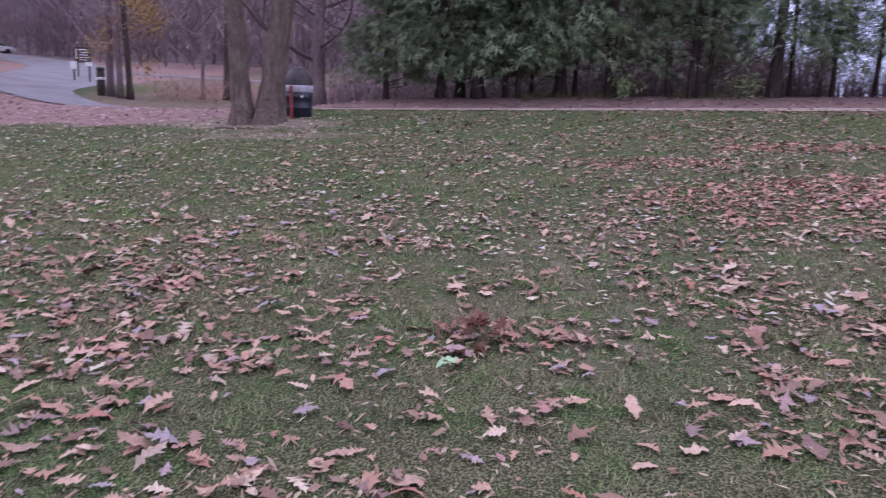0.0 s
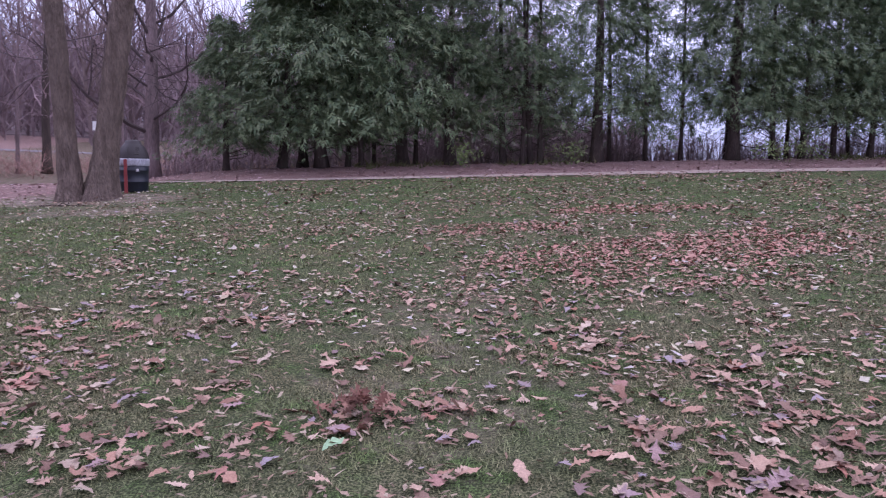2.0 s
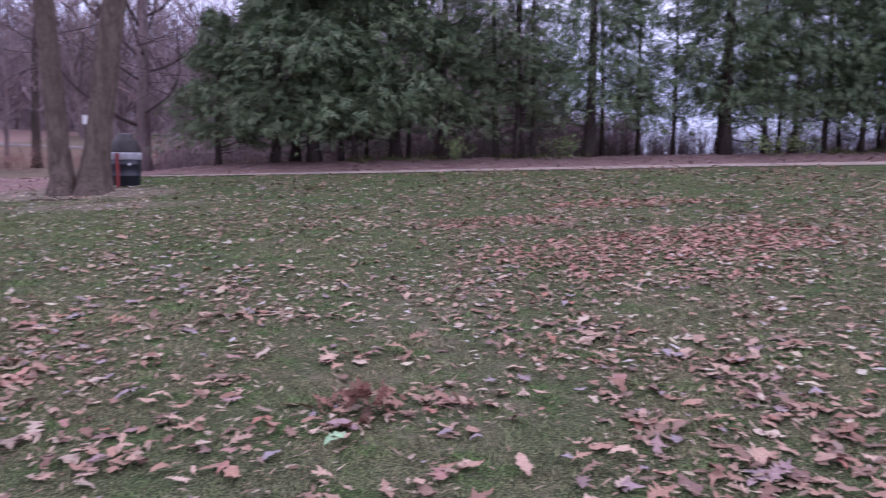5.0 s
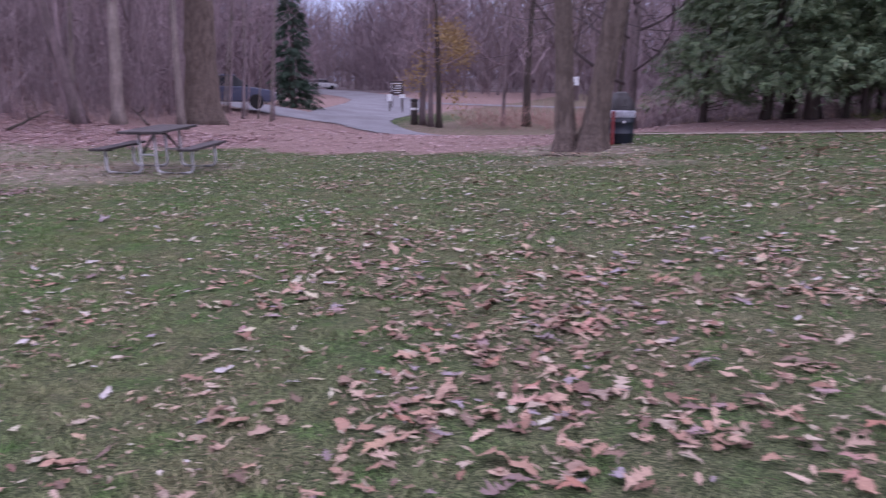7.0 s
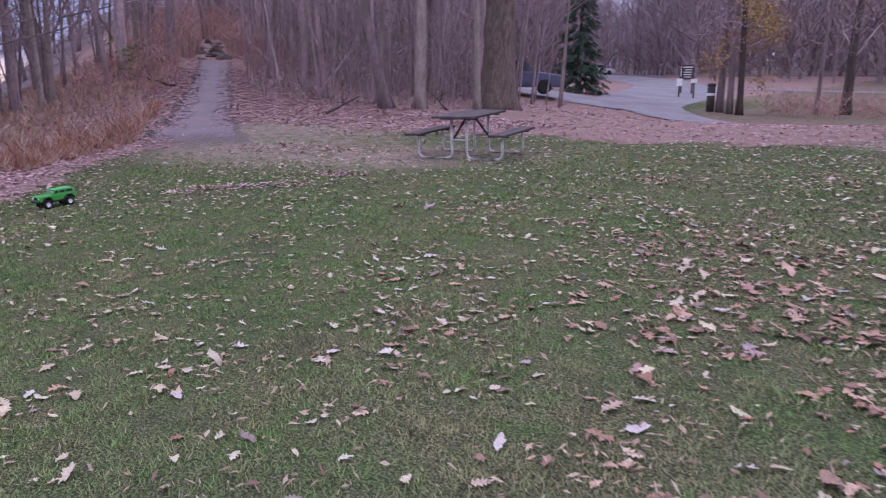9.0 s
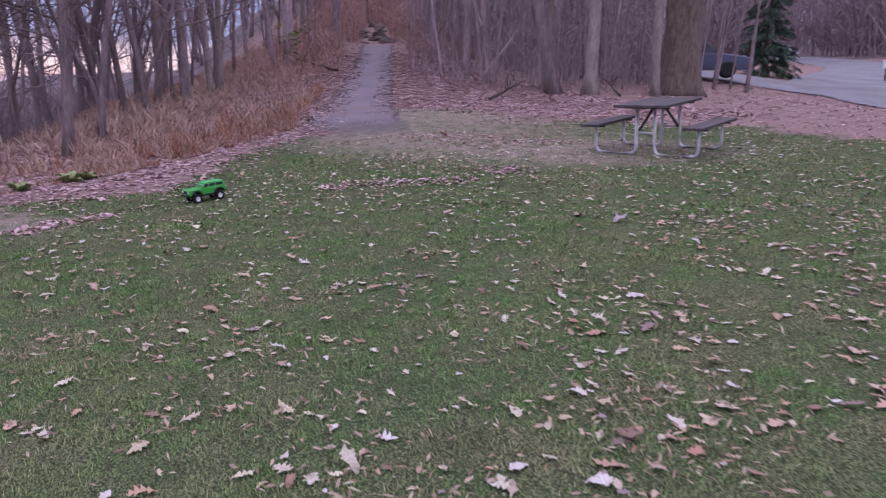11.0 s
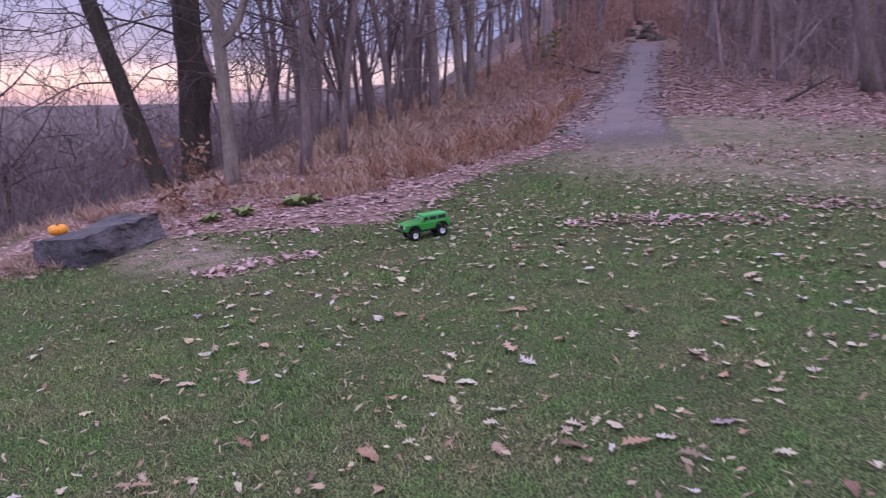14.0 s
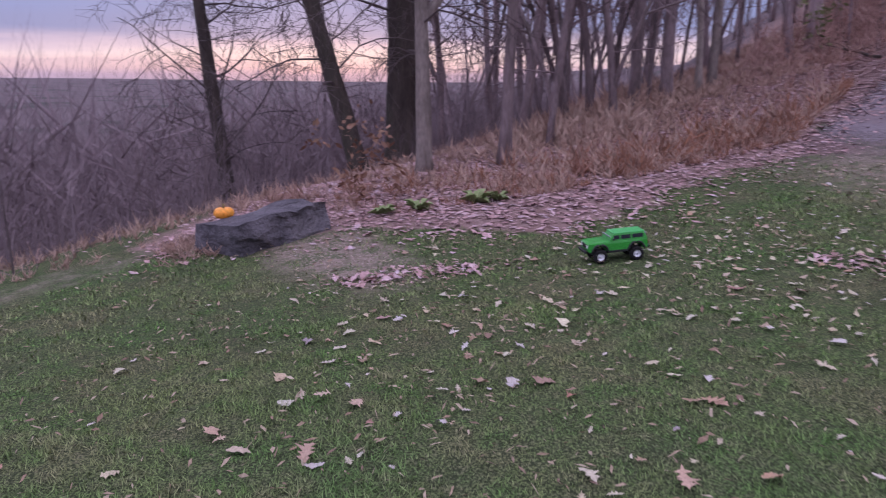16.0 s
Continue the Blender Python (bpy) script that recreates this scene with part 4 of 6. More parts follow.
# ---- the woods
def scatter(rng, x0, x1, y0, y1, count, gap, ok):
    out = []
    tries = 0
    while len(out) < count and tries < count * 60:
        tries += 1
        x, y = rng.uniform(x0, x1), rng.uniform(y0, y1)
        if ok(x, y) and all((x - a) ** 2 + (y - b) ** 2 > gap * gap for a, b in out[-220:]):
            out.append((x, y))
    return out


def clear_of_ways(x, y, m=2.0):
    return near_line(x, y, ROAD_LINE) > 4.2 + m * 0.4 and near_line(x, y, FORK_LINE) > 3.2 and near_line(x, y, TRAIL_LINE + TRAIL_UP) > m and near_line(x, y, FAR_LINE) > 2.2


def woods():
    rng = np.random.default_rng(77)
    R = np.random.default_rng
    kinds = []
    for i in range(9):
        h = (12, 13, 10.5, 14, 11, 9, 8, 7, 12.5)[i]
        r = (0.11, 0.15, 0.085, 0.18, 0.10, 0.05, 0.04, 0.03, 0.13)[i]
        kinds.append(bare_tree("bare_tree", R(100 + i), h, r, (BARK_GREY, BARK_GREY, BARK_GREY, BARK_GREY, BARK_PALE, BARK_GREY, BARK_GREY, BARK_PALE, BARK_GREY)[i],
                               ("tall bare grey tree in the leafless wood", "thin bare sapling in the leafless wood")[5 <= i <= 7], 0.16 if i < 5 else 0.12, 14 if i < 5 else 11, (5, 3, 2), 3, (R(i).uniform(-.04, .04), R(i + 50).uniform(-.04, .04)), 0.3, 0.22, 7 if r > 0.1 else 5, light=True, group="bare trees of the wood"))
    dark = []
    for i in range(6):
        h, r = (12, 13, 11, 10, 9, 8)[i], (0.13, 0.16, 0.11, 0.09, 0.065, 0.045)[i]
        dark.append(bare_tree("bare_tree", R(140 + i), h, r, BARK_MID, "dark bare tree on the brow of the valley", 0.14, 16, (4, 3, 3), 3, (R(i + 9).uniform(-.06, .06), R(i + 70).uniform(-.06, .06)), 0.85, 0.26, 8 if r > 0.09 else 6, light=True, stout=(0.12, 0.3), droop=0.3, forks=((0.16 + 0.05 * (i % 3), (0.3, 0.25 - 0.2 * i, 1), 6.0, 0.6),), group="bare trees on the brow", twig=TWIG_DARK))
    where = []
    where += [(x, y, 0) for x, y in scatter(rng, -60, -17, 13, 46, 84, 1.4, lambda x, y: clear_of_ways(x, y, 1.9 if x > -38 else 0.3) and y > np.interp(x, (-60, -40, -30, -23, -20, -18.6, -16), (26, 19, 15.5, 13.6, 15.2, 19, 21)) and np.hypot(x + 25.9, y - 33) > 2.6 and math.atan2(-(x + 2.4), y - 0.7) > radians(43))]
    where += [(x, y, 1) for x, y in scatter(rng, -58, -14.5, -16, 24, 46, 1.35, lambda x, y: 0.4 < past_crest(x, y) < 10 and clear_of_ways(x, y, 1.6 if x < -27 else 4.6) and not (x > -19 and y > -1.5) and math.atan2(-(x + 6.8), y - 2.8) < radians(97 + 8 * ((x * 7.3) % 1 > 0.8)))]
    where += [(x, y, 2) for x, y in scatter(rng, -70, 2, 46, 90, 18, 1.8, lambda x, y: clear_of_ways(x, y, 2) and (y > 56 or x < -38))]
    where += [(x, y, 3) for x, y in scatter(rng, -14, 14, 33, 80, 20, 1.8, lambda x, y: clear_of_ways(x, y, 2) and x < 0.32 * y - 3)]
    where += [(x, y, 4) for x, y in scatter(rng, -44, -19, 6, 20, 34, 1.2, lambda x, y: past_crest(x, y) < 0.4 and (1.7 if x < -27 else 4.6) < near_line(x, y, TRAIL_LINE + TRAIL_UP) < 7 and y < 0.52 * -x - 2.6 + (4 if x < -27 else -1.5))]
    where += [(x, y, 5) for x, y in scatter(rng, -36, -19.5, -2, 12, 15, 0.95, lambda x, y: 0.3 < past_crest(x, y) < 8 and near_line(x, y, TRAIL_LINE + TRAIL_UP) > 4.0 and y > 1.2)]
    where += [(x, y, 5) for x, y in ((-18.9, 3.2), (-21.7, 4.1), (-21.2, 4.45), (-22.5, 5.3), (-25.4, 7.1), (-22.2, 3.4))]
    first = set()
    for i, (x, y, zone) in enumerate(where):
        if i < 15:
            k = i
        elif zone == 1:
            k = 9 + int(rng.choice(6, p=(.06, .03, .13, .25, .29, .24)))
        elif zone == 5:
            k = 11 + int(rng.choice(4, p=(.12, .24, .34, .3)))
        else:
            k = int(rng.choice(9, p=(.12, .10, .12, .06, .10, .18, .16, .10, .06)))
        kinds_all = kinds + dark
        turn, sc, tl = rng.uniform(0, 360), rng.uniform(0.8, 1.2), rng.normal(0, 5 if zone in (1, 5) else 3)
        if k not in first:
            first.add(k)
            kinds_all[k].matrix_world = at(x, y, turn, 0.05, 1.0, tl)
            kinds_all[k].scale = (sc, sc, sc)
        else:
            place_copy(kinds_all[k], x, y, turn, 0.05, sc, tl)


woods()


def car_screen():
    """Thin trunks before the parked car."""
    R = np.random.default_rng
    for i, (x, y) in enumerate(((-21.9, 23.6), (-22.6, 24.2), (-20.9, 23.2), (-21.3, 24.6), (-23.3, 24.0), (-20.4, 24.3), (-22.3, 25.1), (-21.6, 22.9), (-22.9, 23.3), (-23.6, 24.6), (-21.0, 25.2), (-22.0, 24.6))):
        bare_tree("bare_tree", R(300 + i), 8 + i % 3, 0.035 + 0.008 * (i % 3), BARK_PALE if i % 2 else BARK_GREY, "slender leaning sapling before the parked car", 0.3, 8, (4, 3, 2), 3, ((0.08, 0.12, 0.05)[i % 3], 0.03), 0.2, 0.2, 6, place=at(x, y, 8 * i), light=True, group="bare trees of the wood")


car_screen()


def stems(name, spots, heights, twigs, mat, label, category, seed=1, thick=0.012, spread=0.35, trunk=True):
    """A thicket: slivers that rise from each spot, as one mesh."""
    rng = np.random.default_rng(seed)
    p = np.asarray(spots, float)
    n = len(p)
    base = np.stack([p[:, 0], p[:, 1], land(p[:, 0], p[:, 1]) - 0.05], 1)
    h = np.asarray(heights, float)
    V = []
    for j in range(twigs):
        if trunk and j == 0:
            b, d, ln, w = base, np.stack([rng.normal(0, .13, n), rng.normal(0, .13, n), np.ones(n)], 1), h, thick * 2.2
        else:
            f = rng.uniform(0.0, 0.85, n) if trunk else rng.uniform(0, 0.25, n)
            b = base + np.stack([rng.normal(0, .03, n) * h * f, rng.normal(0, .03, n) * h * f, h * f], 1)
            d = np.stack([rng.normal(0, spread, n), rng.normal(0, spread, n), rng.uniform(0.35, 1, n)], 1)
            ln, w = h * rng.uniform(0.25, 0.6, n), thick
        d = unit3(d)
        s = unit3(np.cross(d, rng.normal(0, 1, (n, 3)))) * (w * (h / h.mean()))[:, None]
        tip = b + d * ln[:, None]
        V.append(np.stack([b + s, b - s, tip], 1))
    V = np.stack(V, 1).reshape(-1, 3)
    ob = new(name, tri_mesh(name, V, np.arange(len(V)).reshape(-1, 3), mat))
    return tagged(ob, label, category, kind="stuff")


def thickets():
    rng = np.random.default_rng(8)

    def pick(n, x0, x1, y0, y1, ok):
        x, y = rng.uniform(x0, x1, n * 8), rng.uniform(y0, y1, n * 8)
        k = ok(x, y)
        return np.stack([x[k], y[k]], 1)[:n]
    clear = lambda x, y, m: (near_line(x, y, ROAD_LINE) > 4.4) & (near_line(x, y, FORK_LINE) > 3.2) & (near_line(x, y, TRAIL_LINE + TRAIL_UP) > m) & (near_line(x, y, FAR_LINE) > 1.6)
    # undergrowth of the north-west wood
    s = pick(2400, -44, -16, 11, 34, lambda x, y: clear(x, y, 1.25) & (y > np.interp(x, (-60, -40, -30, -23, -20.4, -19.4, -18.6, -16), (25, 18.2, 14.6, 12.2, 13.9, 16, 19, 20.5))) & (np.arctan2(-(x + 2.4), y - 0.7) > radians(42)) & (np.hypot(x + 25.9, y - 33) > 2.0))
    stems("undergrowth", s, rng.uniform(0.3, 1.0, len(s)) * np.clip(0.9 + 0.4 * (s[:, 1] - np.interp(s[:, 0], (-40, -30, -23, -20, -16), (18.2, 14.6, 12.2, 14.5, 20))), 0.7, 3.6), 9, STEM_MIX, "brown leafless undergrowth in the wood", "undergrowth", 1, 0.010, 0.9)
    s = pick(240, -48, -17, 11, 42, lambda x, y: clear(x, y, 1.25) & (y > np.interp(x, (-60, -40, -30, -23, -20.4, -19.4, -18.6, -16), (25, 18.2, 14.6, 12.2, 13.9, 16, 19, 20.5))) & (np.arctan2(-(x + 2.4), y - 0.7) > radians(42)) & (np.hypot(x + 25.9, y - 33) > 2.0))
    stems("saplings", s, rng.uniform(4, 9, len(s)), 16, STEM_MIX, "thin bare saplings crowding the wood", "saplings", 12, 0.014, 0.3)
    s = pick(45, -58, -17, -12, 22, lambda x, y: (past_crest(x, y) > 0.5) & (past_crest(x, y) < 14) & clear(x, y, 1.5) & ((x < -23) | (y > 2.5)))
    stems("slope_saplings", s, rng.uniform(4, 9, len(s)), 16, TWIG_SLOPE, "thin bare saplings on the valley slope", "saplings", 13, 0.012, 0.3)
    # far woods, all round the north and west
    s = pick(2600, -150, 40, 60, 170, lambda x, y: clear(x, y, 2.0) & (x < 0.30 * y - 2))
    stems("far_woods", s, rng.uniform(8, 17, len(s)), 22, TWIG_FAR, "distant leafless woods on rising ground", "woods", 2, 0.06, 0.42)
    s = pick(1300, -150, -45, 5, 90, lambda x, y: (past_crest(x, y) < -3) & (np.arctan2(-(x + 4.4), y - 1.8) < radians(66)) & clear(x, y, 2.2))
    stems("hill_woods", s, rng.uniform(7, 14, len(s)), 22, TWIG_FAR, "distant leafless woods on the hill", "woods", 3, 0.05, 0.42)
    # brush by the road and behind the cedars
    s = pick(560, -16.5, -3, 30, 40, lambda x, y: clear(x, y, 1) & (y > 32.2 + 0.12 * (x + 17)))
    stems("roadside_brush", s, rng.uniform(0.7, 3.2, len(s)), 9, BRUSH, "leafless shrubs along the road", "shrubs", 4, 0.006, 0.8, trunk=False)
    s = pick(3200, -6, 27, 22.3, 29, lambda x, y: ((x < 0.41 * y) & (y > 24.4)) | ((x > 0.41 * y) & (y < 25)))
    stems("cedar_brush", s, rng.uniform(0.4, 1.35, len(s)) * np.where(s[:, 0] < 2.5, 1.2, np.where(s[:, 0] < 0.41 * s[:, 1], 1.6, 0.95)), 10, STEM_MIX, "tangled brown brush behind the cedars", "shrubs", 5, 0.011, 0.8)
    s = pick(1500, -7, 12, 25, 34, lambda x, y: (x < 0.45 * y) & (near_line(x, y, ROAD_LINE) > 4))
    stems("field_grass", s, rng.uniform(0.3, 0.9, len(s)), 9, TAN_GRASS, "pale dry grass beyond the cedars", "dry grass", 41, 0.016, 0.6, trunk=False)
    # the slope below the crest
    s = pick(1600, -60, -12.5, -22, 24, lambda x, y: (past_crest(x, y) > 0.8) & (past_crest(x, y) < 24) & clear(x, y, 1.5))
    tall = np.where(np.arctan2(-(s[:, 0] + 6.8), s[:, 1] - 2.8) > radians(70), np.clip(1.2 - land(s[:, 0], s[:, 1]), 0.5, 6), 9)
    stems("slope_brush", s, np.minimum(rng.uniform(0.8, 3.6, len(s)), tall), 12, TWIG_SLOPE, "leafless brush on the valley slope", "undergrowth", 6, 0.006, 0.5)
    # woods in the valley, seen from above
    s = pick(6500, -230, -24, -170, 40, lambda x, y: (past_crest(x, y) > 14) & (np.arctan2(-(x + 6.8), y - 2.8) > radians(82)) & (np.arctan2(-(x + 6.8), y - 2.8) < radians(134)) & (rng.uniform(0, 1, len(x)) < np.clip(60 / (np.hypot(x + 7, y - 3)), 0.12, 1)))
    s = s[np.argsort(rng.uniform(0, 1, len(s)))]
    stems("valley_woods", s, np.minimum(rng.uniform(4, 13, len(s)), np.clip(0.8 - land(s[:, 0], s[:, 1]), 2, 14)), 16, TWIG_FAR, "leafless woods filling the valley below", "woods", 9, 0.045, 0.55)
    # trees and brush on the slope, whose tops reach up to the eye's height
    s = pick(2200, -75, -14, -70, 12, lambda x, y: (past_crest(x, y) > 4) & (past_crest(x, y) < 55) & (np.arctan2(-(x + 6.8), y - 2.8) > radians(88)))
    h = np.clip((1.3 - land(s[:, 0], s[:, 1])) * rng.uniform(0.5, 1.06, len(s)), 1.2, 16)
    stems("slope_woods", s, h, 26, TWIG_SLOPE, "leafless trees rising from the valley slope", "woods", 29, 0.008, 0.5)
    # brush beside the trail
    s = pick(3600, -52, -19.5, 7, 28, lambda x, y: (past_crest(x, y) < 0.5) & (near_line(x, y, TRAIL_LINE + TRAIL_UP) > np.where(x < -39.5, 0.0, np.where(x < -32.5, 0.55, 0.95 + 0.03 * (-19 - x)))) & (near_line(x, y, TRAIL_LINE + TRAIL_UP) < 7) & ((x < -26) | (y < 0.52 * -x - 3.0)))
    stems("hillside_brush", s, rng.uniform(0.25, 1.1, len(s)) * np.clip((-17 - s[:, 0]) / 9, 0.4, 1.5), 9, BRUSH, "low russet brush beside the trail", "shrubs", 30, 0.009, 0.8)
    s = pick(1200, -27, -11, -13, 2.5, lambda x, y: (past_crest(x, y) > 0.7) & (past_crest(x, y) < 11) & (np.arctan2(-(x + 6.8), y - 2.8) > radians(93)))
    stems("brow_brush", s, rng.uniform(0.5, 1.7, len(s)) * np.clip(past_crest(s[:, 0], s[:, 1]) / 3.5, 0.35, 1), 10, TWIG_SLOPE, "tangled leafless brush below the boulder", "shrubs", 19, 0.005, 0.7)


thickets()


# ---------------------------------------------------------------- things on the lawn
def pipe(s, pts, r, sides=10, bend=0.09):
    """A bent pipe with rounded corners."""
    p = [np.array(q, float) for q in pts]
    out = [p[0]]
    for a, b, c in zip(p[:-2], p[1:-1], p[2:]):
        u, v = unit(a - b), unit(c - b)
        for t in np.linspace(0, 1, 6):
            out.append((1 - t) ** 2 * (b + u * bend) + 2 * t * (1 - t) * b + t * t * (b + v * bend))
    out.append(p[-1])
    s.tube(out, [r] * len(out), sides)


def picnic_table():
    x0, y0, turn = -11.36, 10.07, 19.4
    c, n = math.cos(radians(turn)), math.sin(radians(turn))
    tilt = math.degrees(math.atan2(float(land(x0 - n, y0 + c)) - float(land(x0 + n, y0 - c)), 2))
    lean = -math.degrees(math.atan2(float(land(x0 + c, y0 + n)) - float(land(x0 - c, y0 - n)), 2))
    t = empty("picnic_table", Matrix.Translation((x0, y0, float(land(x0, y0)))) @ Euler((radians(tilt), radians(lean), radians(turn))).to_matrix().to_4x4(), "weathered grey picnic table with bent galvanised pipe frame", "picnic table")
    for y in (-0.47, 0.47):
        for sx in (-1, 1):
            s = Soup()
            pipe(s, [(sx * 0.80, y, 0.42), (sx * 0.80, y, 0.022), (sx * 0.14, y, 0.022), (sx * 0.14, y, 0.71)], 0.024, bend=0.12)
            soup_part("leg", s, GALV, t, "bent galvanised pipe leg")
        part("bearer", box(0, y, 0.71, 0.70, 0.05, 0.03), STEEL_DARK, t)
        for sx in (-1, 1):
            part("bearer", box(sx * 0.79, y, 0.415, 0.26, 0.045, 0.025), STEEL_DARK, t)
        s = Soup()
        s.tube([(-0.14, y, 0.34), (0.14, y, 0.34)], [0.018] * 2, 8)
        soup_part("crossbar", s, GALV, t)
    for sy in (-1, 1):
        s = Soup()
        s.tube([(0.02 * sy, sy * 0.12, 0.70), (0.13 * sy, sy * 0.45, 0.34)], [0.02] * 2, 6)
        soup_part("brace", s, STEEL_DARK, t, "dark steel diagonal brace")
    rng = np.random.default_rng(2)
    for i in range(5):
        part("plank", box((i - 2) * 0.158, rng.uniform(-.012, .012), 0.746, 0.150, 1.46, 0.040, Euler((0, radians(rng.uniform(-1.2, 1.2)), 0)).to_matrix().to_4x4()), WOOD_GREY, t, bevel=0.007)
    for sx in (-1, 1):
        for i in range(2):
            part("bench_plank", box(sx * (0.725 + i * 0.145), rng.uniform(-.012, .012), 0.447, 0.137, 1.46, 0.040), WOOD_GREY, t, bevel=0.007)


picnic_table()


def litter_bin():
    t = empty("litter_bin", at(-4.35, 15.55, 10, 0, 0.93), "dark litter bin with domed lid and pale bag", "litter bin")
    black = plain("bin_black", (0.020, 0.024, 0.036), 0.45)
    grey = material("bin_bag", (0.50, 0.50, 0.55), (0.36, 0.36, 0.41), 14, 0.45, 0.8, None, 40, stretch=(1, 1, 0.3), depth=0.02)
    red = plain("red_board", (0.27, 0.045, 0.045), 0.7)
    white = plain("sticker_white", (0.7, 0.7, 0.72), 0.5)
    soup_part("body", lathe([(0.27, 0.0), (0.285, 0.02), (0.295, 0.2), (0.302, 0.205), (0.302, 0.225), (0.297, 0.23), (0.303, 0.44), (0.31, 0.445), (0.31, 0.465), (0.305, 0.47), (0.31, 0.68), (0.0, 0.68)]), black, t)
    soup_part("bag", lathe([(0.312, 0.55), (0.325, 0.57), (0.322, 0.63), (0.330, 0.66), (0.322, 0.715), (0.30, 0.72)], 40), grey, t, "pale crumpled bin bag folded over the rim")
    lid = soup_part("lid", lathe([(0.318, 0.70), (0.325, 0.71), (0.318, 0.74), (0.30, 0.83), (0.25, 0.94), (0.185, 1.02), (0.175, 1.03), (0.16, 1.08), (0.07, 1.11), (0.0, 1.115)]), plain("lid_brown_black", (0.036, 0.030, 0.031), 0.55), t, "dark domed lid")
    part("flap", box(0.02, -0.262, 0.87, 0.24, 0.02, 0.17, Euler((radians(-24), 0, 0)).to_matrix().to_4x4()), STEEL_DARK, lid, bevel=0.005)
    part("sticker", box(0.10, -0.312, 0.46, 0.05, 0.006, 0.055), white, t)
    post = new("marker_board", None)
    post.matrix_world = at(-4.40, 15.16, 12)
    tagged(post, "narrow red-painted board leaning beside the bin", "board")
    part("board", box(0, 0, 0.33, 0.062, 0.03, 0.68), red, post, bevel=0.004)


litter_bin()


def boulder():
    rng = np.random.default_rng(4)
    bm = bmesh.new()
    bmesh.ops.create_cube(bm, size=1)
    bmesh.ops.subdivide_edges(bm, edges=list(bm.edges), cuts=21, use_grid_fill=True)
    for v in bm.verts:
        x, y, z = v.co
        # a long slab: wedge top, chipped corners, layered sides
        X, Y, Z = x * 1.22, y * 0.74, (z + 0.5)
        top = 0.46 + 0.03 * x - 0.06 * y
        Z = Z * top
        k = 1 - 0.05 * abs(y * 2) ** 6 * (z + .5) - 0.03 * max(0, z) * abs(x * 2) ** 4
        n = noise.noise(Vector((X * 2.6, Y * 2.6, Z * 4.0))) * 1.3
        n2 = noise.noise(Vector((X * 7 + 9, Y * 7, Z * 11))) * 0.9
        ledge = 0.07 * math.floor((Z + 0.05 * n + 0.10 * X) * 11) / 11 * (0.35 + 0.65 * (n2 > -0.2))
        v.co = (X * k + n * 0.05 + n2 * 0.02, Y * k - ledge * math.copysign(1, y) + n * 0.04 + n2 * 0.02, Z + n * 0.035 * (z > -0.4) + n2 * 0.015 - 0.10)
    bm.normal_update()
    ob = part("boulder", bm, ROCK, None, smooth=False)
    ob.matrix_world = Matrix.Translation((-13.92, 0.17, float(land(-14.0, 0.1)) - 0.07)) @ Euler((radians(-2), radians(-2), radians(150.7))).to_matrix().to_4x4()
    tagged(ob, "dark grey slab-shaped boulder with chipped edges", "boulder")


boulder()


def pumpkin():
    s = Soup()
    sides, k = 48, 18
    vs = []
    for i in range(k + 1):
        ph = math.pi * i / k
        for j in range(sides):
            a = 2 * math.pi * j / sides
            rib = 1 - 0.06 * abs(math.cos(a * 5)) ** 6 * math.sin(ph)
            r = 0.105 * math.sin(ph) ** 0.8 * rib
            dip = 0.02 * math.exp(-(math.sin(ph) / 0.3) ** 2)
            vs.append((r * math.cos(a), r * math.sin(a), 0.066 - 0.062 * math.cos(ph) + (dip if ph < 1.57 else -dip)))
    fs = [(i * sides + j, i * sides + (j + 1) % sides, (i + 1) * sides + (j + 1) % sides, (i + 1) * sides + j) for i in range(k) for j in range(sides)]
    s.add(vs, fs)
    t = empty("pumpkin", Matrix.Translation((-13.94, -0.27, float(land(-14.0, 0.1)) + 0.20)), "small orange pumpkin resting on the boulder", "pumpkin")
    soup_part("rind", s, PUMPKIN, t)
    st = Soup()
    st.tube([(0, 0, 0.10), (0.004, 0, 0.135), (0.015, 0.004, 0.155)], [0.016, 0.011, 0.013], 7)
    soup_part("stem", st, STEM, t, "short dry stem")


pumpkin()


